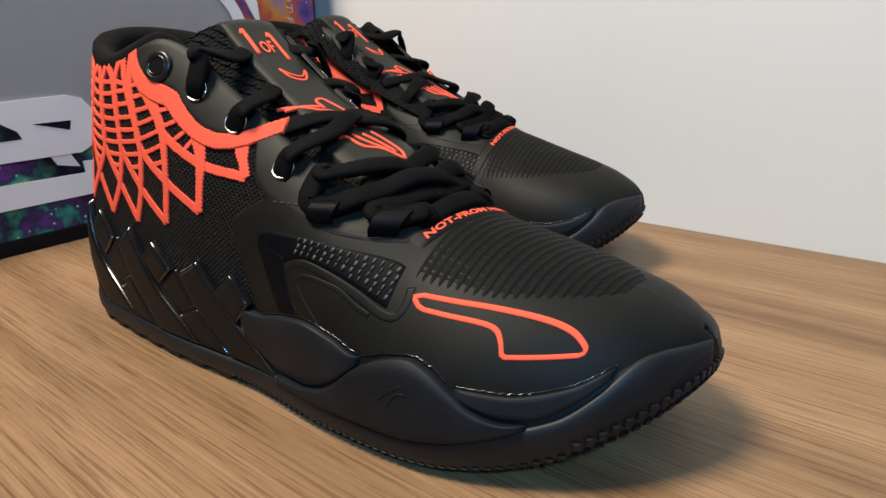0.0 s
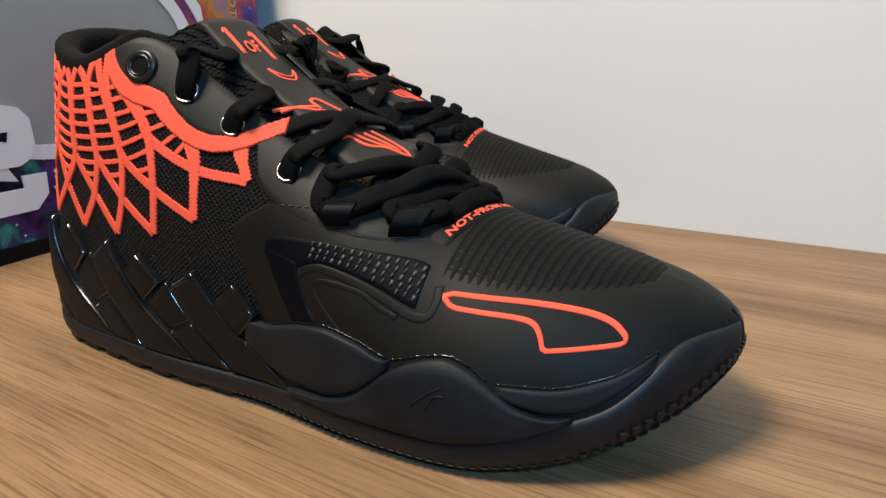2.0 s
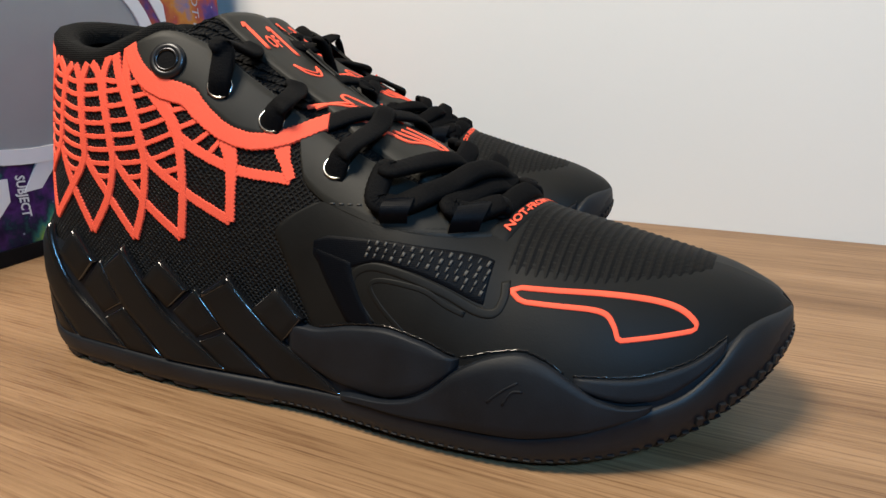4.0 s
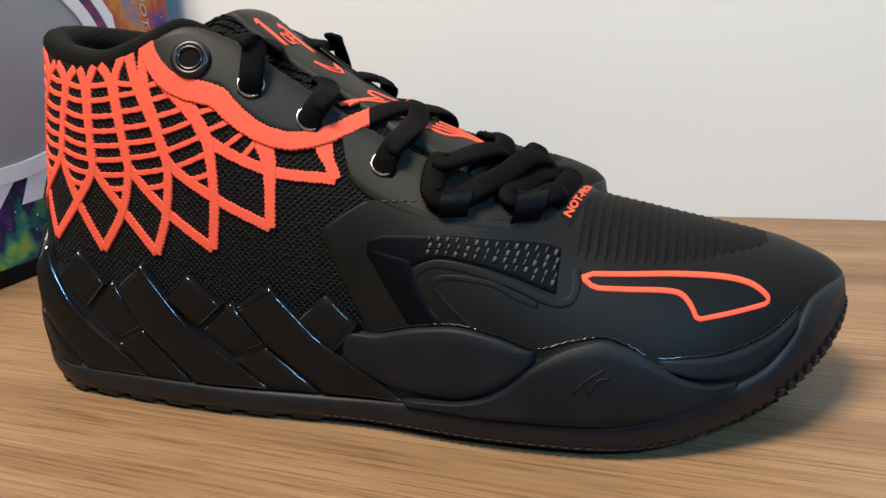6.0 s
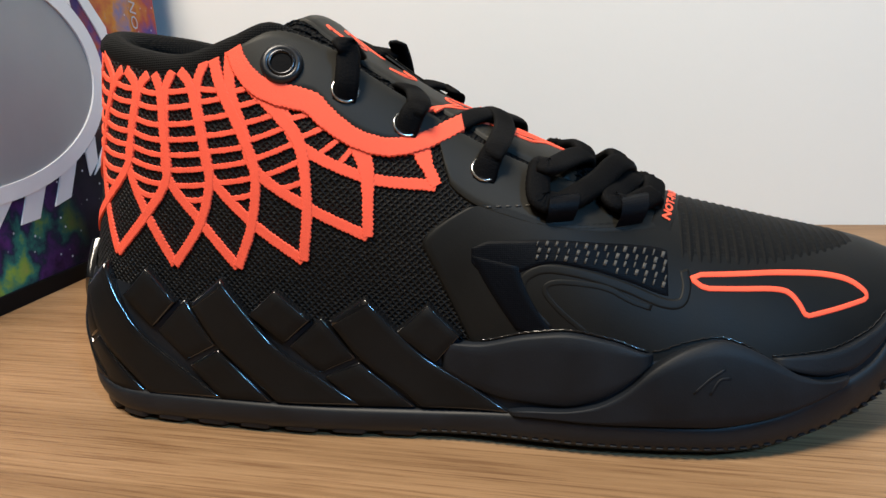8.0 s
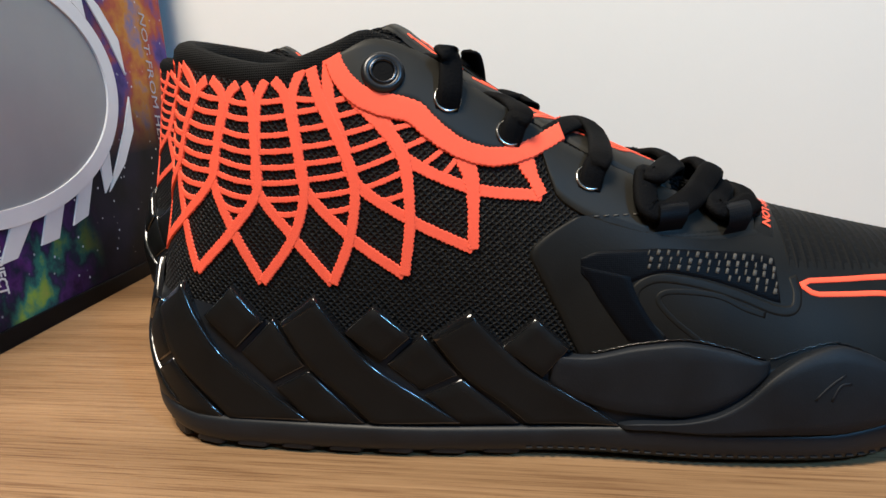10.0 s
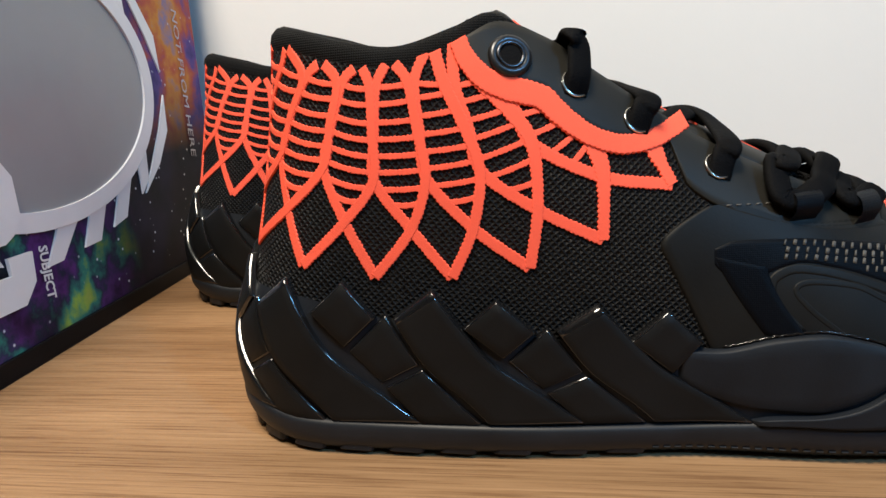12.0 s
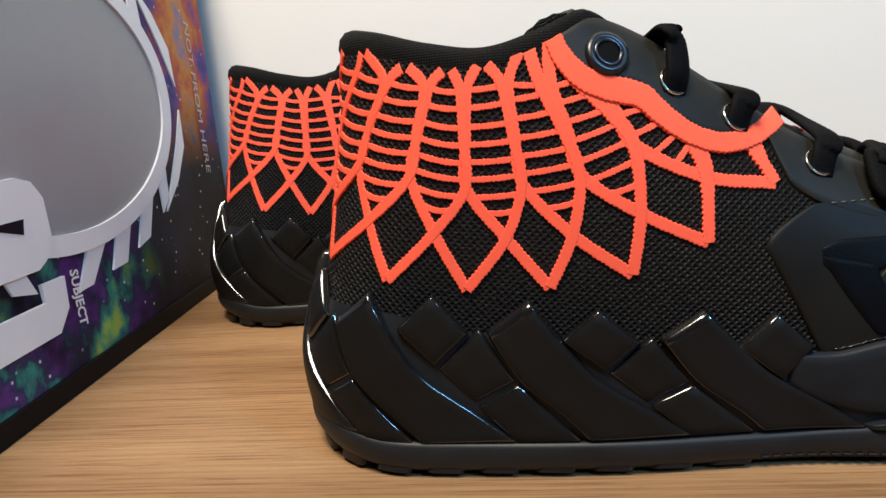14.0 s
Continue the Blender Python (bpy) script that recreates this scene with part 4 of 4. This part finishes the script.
# ---- forefoot ----
def build_forefoot(s):
    def film(sg):
        def fn(u, v):
            z_top = lambda a: dome_z(x_of(a)) if x_of(a) > 0.2215 else curve((0.172, 0.0745), (0.1934, 0.0770), (0.2154, 0.0705), (0.2363, 0.0690), (0.2484, 0.0720))(a)
            lo = lambda a: sole_top(x_of(a)) - 0.004
            a1 = ARC
            # the rear rim leans: it starts further forward low down
            start = 0.1735 + 0.0165 * max(0, 1 - v / 0.8) + 0.014 * max(0, (v - 0.80) / 0.20) ** 2
            a = start + (a1 - start) * u
            z = lo(a) * (1 - v) + z_top(a) * v
            return sg * a, z
        return fn

    for sg in (1, -1):
        us = [0, 0.002, 0.006] + steps(0.006, 1, 90)[1:]
        vs = [1 - (1 - t) ** 1.5 for t in steps(0, 1, 20)]
        fn = film(sg)
        verts = []
        for u in us:
            for v in vs:
                a, z = fn(u, v)
                verts.append(skin(a, z, lift=(-0.0004 if u == 0 else 0.0005 if u < 0.004 else 0.0009)))
        f = grid_faces(len(us), len(vs))
        s.add("forefoot_panel", verts, f if sg > 0 else [tuple(reversed(q)) for q in f], MAT["skin"], "matt black fused film panel")

        def turn(v, f):
            return v, (f if sg > 0 else [tuple(reversed(q)) for q in f])

        # dark mesh window in the shape of a bent blade
        hi = curve((0.1885, 0.0645), (0.1956, 0.0668), (0.2116, 0.0664), (0.2300, 0.0640), (0.2454, 0.0612), (0.2535, 0.0575))
        lo = curve((0.1885, 0.0612), (0.1925, 0.0575), (0.2042, 0.0572), (0.2077, 0.0584), (0.2138, 0.0596), (0.2242, 0.0576), (0.2360, 0.0534), (0.2478, 0.0484), (0.2535, 0.0470))
        s.add("mesh_window", *turn(*pillow(lambda u, v: (lambda a, z: (sg * a, z))(*band(0.1888, 0.2495, lo, hi)(u, v)), 40, 8, 0.00015, 0.02, 0.0010)), MAT["gloss_mesh"], "dark glossy mesh window")
        tail = lambda u, v: (sg * ((0.1892 + 0.0145 * u ** 1.2) * (1 - v) + (0.2045 + 0.0120 * u ** 1.5) * v), (0.0628 - 0.0235 * u) * (1 - v) + (0.0592 - 0.0215 * u) * v)
        s.add("mesh_window", *turn(*pillow(tail, 20, 6, 0.00015, 0.02, 0.00104)), MAT["gloss_mesh"], "dark glossy mesh window")
        # pale slits in rows
        slits = []
        for i in range(15):
            for j in range(7):
                a = 0.2095 + 0.0029 * i + (0.0006 if j % 2 else 0)
                z = hi(a) - 0.0012 - 0.0019 * j - 0.00005 * i
                if z < lo(a) + 0.0012 or a > 0.2490:
                    continue
                slits.append(ribbon([(sg * (a + 0.0005), z + 0.0007), (sg * a, z - 0.0006)], 0.0004 + 0.0002 * ((i * 7 + j * 3) % 4), 0.0002, 0.0014))
        tagged(s.add("mesh_perforation", *turn(*join(slits)), MAT["slit"], "pale slits of the mesh"), kind="stuff")
        bead = rib([(0.2140, 0.0400), (0.2068, 0.0480), (0.2055, 0.0540), (0.2085, 0.0571), (0.2140, 0.0581), (0.2242, 0.0561), (0.2360, 0.0518), (0.2470, 0.0467), (0.2528, 0.0462), (0.2546, 0.0500), (0.2540, 0.0545)], 6)
        s.add("bead", *turn(*ribbon([(sg * a, z) for a, z in bead], 0.0030, 0.0003, 0.0007)), MAT["skin"])
        bead = rib([(0.2260, 0.0385), (0.2165, 0.0465), (0.2123, 0.0522), (0.2167, 0.0543), (0.2295, 0.0523), (0.2380, 0.0479), (0.2440, 0.0455)], 6)
        s.add("bead", *turn(*ribbon([(sg * a, z) for a, z in bead], 0.0018, 0.0002, 0.0008)), MAT["skin"])
        # outlined stripe of the brand, plain
        if sg > 0:
            sides = [[(0.2560, 0.0530), (0.2590, 0.0508)], [(0.2612, 0.0501), (0.2700, 0.0494), (0.2800, 0.0486), (0.2850, 0.0474), (0.2878, 0.0448), (0.2896, 0.0416)],
                     [(0.2908, 0.0410), (0.3000, 0.0417), (0.3105, 0.0426)], [(0.3118, 0.0432), (0.3112, 0.0448), (0.3060, 0.0480), (0.2970, 0.0504), (0.2830, 0.0522), (0.2690, 0.0531), (0.2590, 0.0537)]]
            fine = [q - np.array((0, 0.0009)) for side in sides for q in rib(side, 5)]
            s.add("stripe_outline", *turn(*ribbon([(sg * a, z) for a, z in fine], 0.0014, 0.0003, 0.0009, closed=True)), MAT["ink"], "coral outlined stripe")

    # ribbed cover over the toes
    def vamp(x, t, lift):
        """t from -1 on the outer side to 1 on the inner side, over the ridge."""
        w = half_width(x, 0.05) * curve((0.222, 0.68), (0.25, 0.62), (0.268, 0.48), (0.278, 0.35), (0.2855, 0.16))(x) * (1 if t < 0 else 1.3)
        return crown(x, mid_y(x) + w * t, lift)

    xs, ts = steps(0.2255, 0.2855, 170), steps(-1, 1, 41)
    verts = []
    for i, x in enumerate(xs):
        e = min(1, (x - 0.2255) / 0.001, (0.2855 - x) / 0.002)
        wave = max(0.0, math.sin((x - 0.2255) / 0.0029 * 2 * math.pi)) ** 0.8
        for t in ts:
            fade = min(1, (1 - abs(t)) / 0.12)
            verts.append(vamp(x, t, 0.0004 + max(0, e) * fade * (0.0005 + 0.0003 * wave)))
    s.add("ribbed_vamp", verts, grid_faces(170, 41), MAT["rib_knit"], "black ribbed knit over the toes")


def build_shoe(m, flip, label):
    root = new("basketball_shoe")
    tagged(root, label, "shoe", "pair of basketball shoes")
    s = Shoe(root, flip)
    s.flip_in = flip
    for build in (build_upper, build_tongue, build_sole, build_forefoot, build_eyestay, build_web, build_laces):
        build(s)
    root.matrix_world = m
    return root


build_shoe(pose(-0.370, 0.180, 0), 1, "black basketball shoe with a coral web pattern standing on the desk")
build_shoe(pose(-0.4724, 0.3063, 0, 0, 0, 11.7) @ Matrix.Scale(1.03, 4), -1, "black basketball shoe with coral web pattern, standing behind its pair")


# ---- the shoe box ----
BOX = pose(-0.495, 0.2025, 0, 0, 0, 3.9)
box = new("shoe_box")
tagged(box, "black shoe box with galaxy print standing on edge by the wall", "shoe box")
HALF = (-0.16, 0.216)
part("body", slab((-0.125, HALF[0], 0.0), (-0.002, HALF[1], 0.262), 0.001), MAT["blackcard"], box, "black cardboard box")
lid = part("lid", slab((-0.002, HALF[0], 0.010), (0.0, HALF[1], 0.262), 0.0006), MAT["galaxy"], box, "lid printed with coloured star clouds")
part("edge_strip", slab((-0.002, HALF[0] - 0.001, 0.0), (0.0012, HALF[1] + 0.001, 0.0102), 0.0008), MAT["blackcard"], box, "plain black lower edge")


def card(name, outline, mat, x0, x1, label="", parent=None):
    """A flat printed shape on the lid: (along, height) corners."""
    bm = bmesh.new()
    face = bm.faces.new([bm.verts.new((x0, u, v)) for u, v in outline])
    got = bmesh.ops.extrude_face_region(bm, geom=[face])
    bmesh.ops.translate(bm, verts=[e for e in got["geom"] if isinstance(e, bmesh.types.BMVert)], vec=(x1 - x0, 0, 0))
    bmesh.ops.recalc_face_normals(bm, faces=bm.faces[:])
    return part(name, bm, mat, parent or lid, label)


def oval(c, a, b, n=72):
    return [(c[0] + a * math.cos(2 * math.pi * i / n), c[1] + b * math.sin(2 * math.pi * i / n)) for i in range(n)]


CENTRE = (0.030, 0.1300)
n = 96
ring_v = [(x, CENTRE[0] + a * math.cos(2 * math.pi * i / n), CENTRE[1] + b * math.sin(2 * math.pi * i / n)) for a, b, x in ((0.1000, 0.0605, -0.001), (0.1000, 0.0605, 0.0016), (0.1110, 0.0700, 0.0016), (0.1110, 0.0700, -0.001)) for i in range(n)]
ring_f = [(k * n + i, k * n + (i + 1) % n, (k + 1) * n + (i + 1) % n, (k + 1) * n + i) for k in range(3) for i in range(n)]
piece("ring", ring_v, [tuple(reversed(q)) for q in ring_f], MAT["whitecard"], lid, "white oval ring", False)
card("window", oval(CENTRE, 0.1003, 0.0608), MAT["greycard"], -0.001, 0.0003, "smooth grey oval inside the ring")
bars = [[(0.0300, 0.0660), (0.0461, 0.0645), (0.0261, 0.0436), (0.0139, 0.0431)], [(0.0560, 0.0665), (0.0715, 0.0680), (0.0601, 0.0463), (0.0453, 0.0456)],
        [(0.0850, 0.0710), (0.1005, 0.0765), (0.0890, 0.0538), (0.0743, 0.0506)], [(0.1100, 0.0800), (0.1215, 0.0890), (0.1200, 0.0720), (0.1105, 0.0640)],
        [(0.1545, 0.1230), (0.1530, 0.1000), (0.1370, 0.0800), (0.1150, 0.0640), (0.1290, 0.0830), (0.1420, 0.1010)]]
for bar in bars:
    for along in (1, -1):
        for up in (1, -1):
            if up < 0 or along > 0 or bar[0][0] > 0.08:
                card("claw", [(CENTRE[0] + along * (u - CENTRE[0]), v if up > 0 else 2 * CENTRE[1] - v) for u, v in bar], MAT["whitecard"], -0.001, 0.0010, "white slanting bar")
letter = card("letter_shape", [(-0.090, 0.0975), (-0.0150, 0.0990), (-0.0060, 0.0965), (0.0000, 0.0890), (0.0005, 0.0705), (-0.0060, 0.0630), (-0.0120, 0.0602), (-0.0900, 0.0605)], MAT["whitecard"], -0.001, 0.0022, "broad white letter shape")
card("opening", [(-0.0155, 0.0824), (-0.0172, 0.0762), (-0.0400, 0.0826)], MAT["galaxy"], 0.0022, 0.0025, "", letter)
card("opening", [(-0.0500, 0.0790), (-0.0620, 0.0870), (-0.0900, 0.0870), (-0.0900, 0.0740), (-0.0480, 0.0740)], MAT["galaxy"], 0.0022, 0.0025, "", letter)
card("letter_shape", [(-0.0900, 0.0300), (-0.0062, 0.0305), (0.0030, 0.0396), (0.0040, 0.0536), (-0.0120, 0.0538), (-0.0115, 0.0457), (-0.0900, 0.0465)], MAT["whitecard"], -0.001, 0.0018, "broad white letter shape")
card("letter_shape", [(0.0000, 0.0685), (0.0000, 0.0655), (0.0180, 0.0655), (0.0180, 0.0690)], MAT["whitecard"], -0.001, 0.0012, "thin white joining bar")
v, f = words(None, "SUBJECT", 1, lambda u, w: Vector((0.0008, 0.0075 + 0.0085 * w, 0.0545 - 0.0270 * u)), None, "", bold=0.03)
piece("printed_lettering", v, f, MAT["whitecard"], lid, "small white printed word", False)
v, f = words(None, "NOT FROM HERE", 1, lambda u, w: Vector((0.0008, 0.1835 + 0.0075 * w, 0.1800 - 0.1010 * u)), None, "", bold=0.0)
piece("printed_lettering", v, f, MAT["paleprint"], lid, "faint white printed words", False)
box.matrix_world = BOX
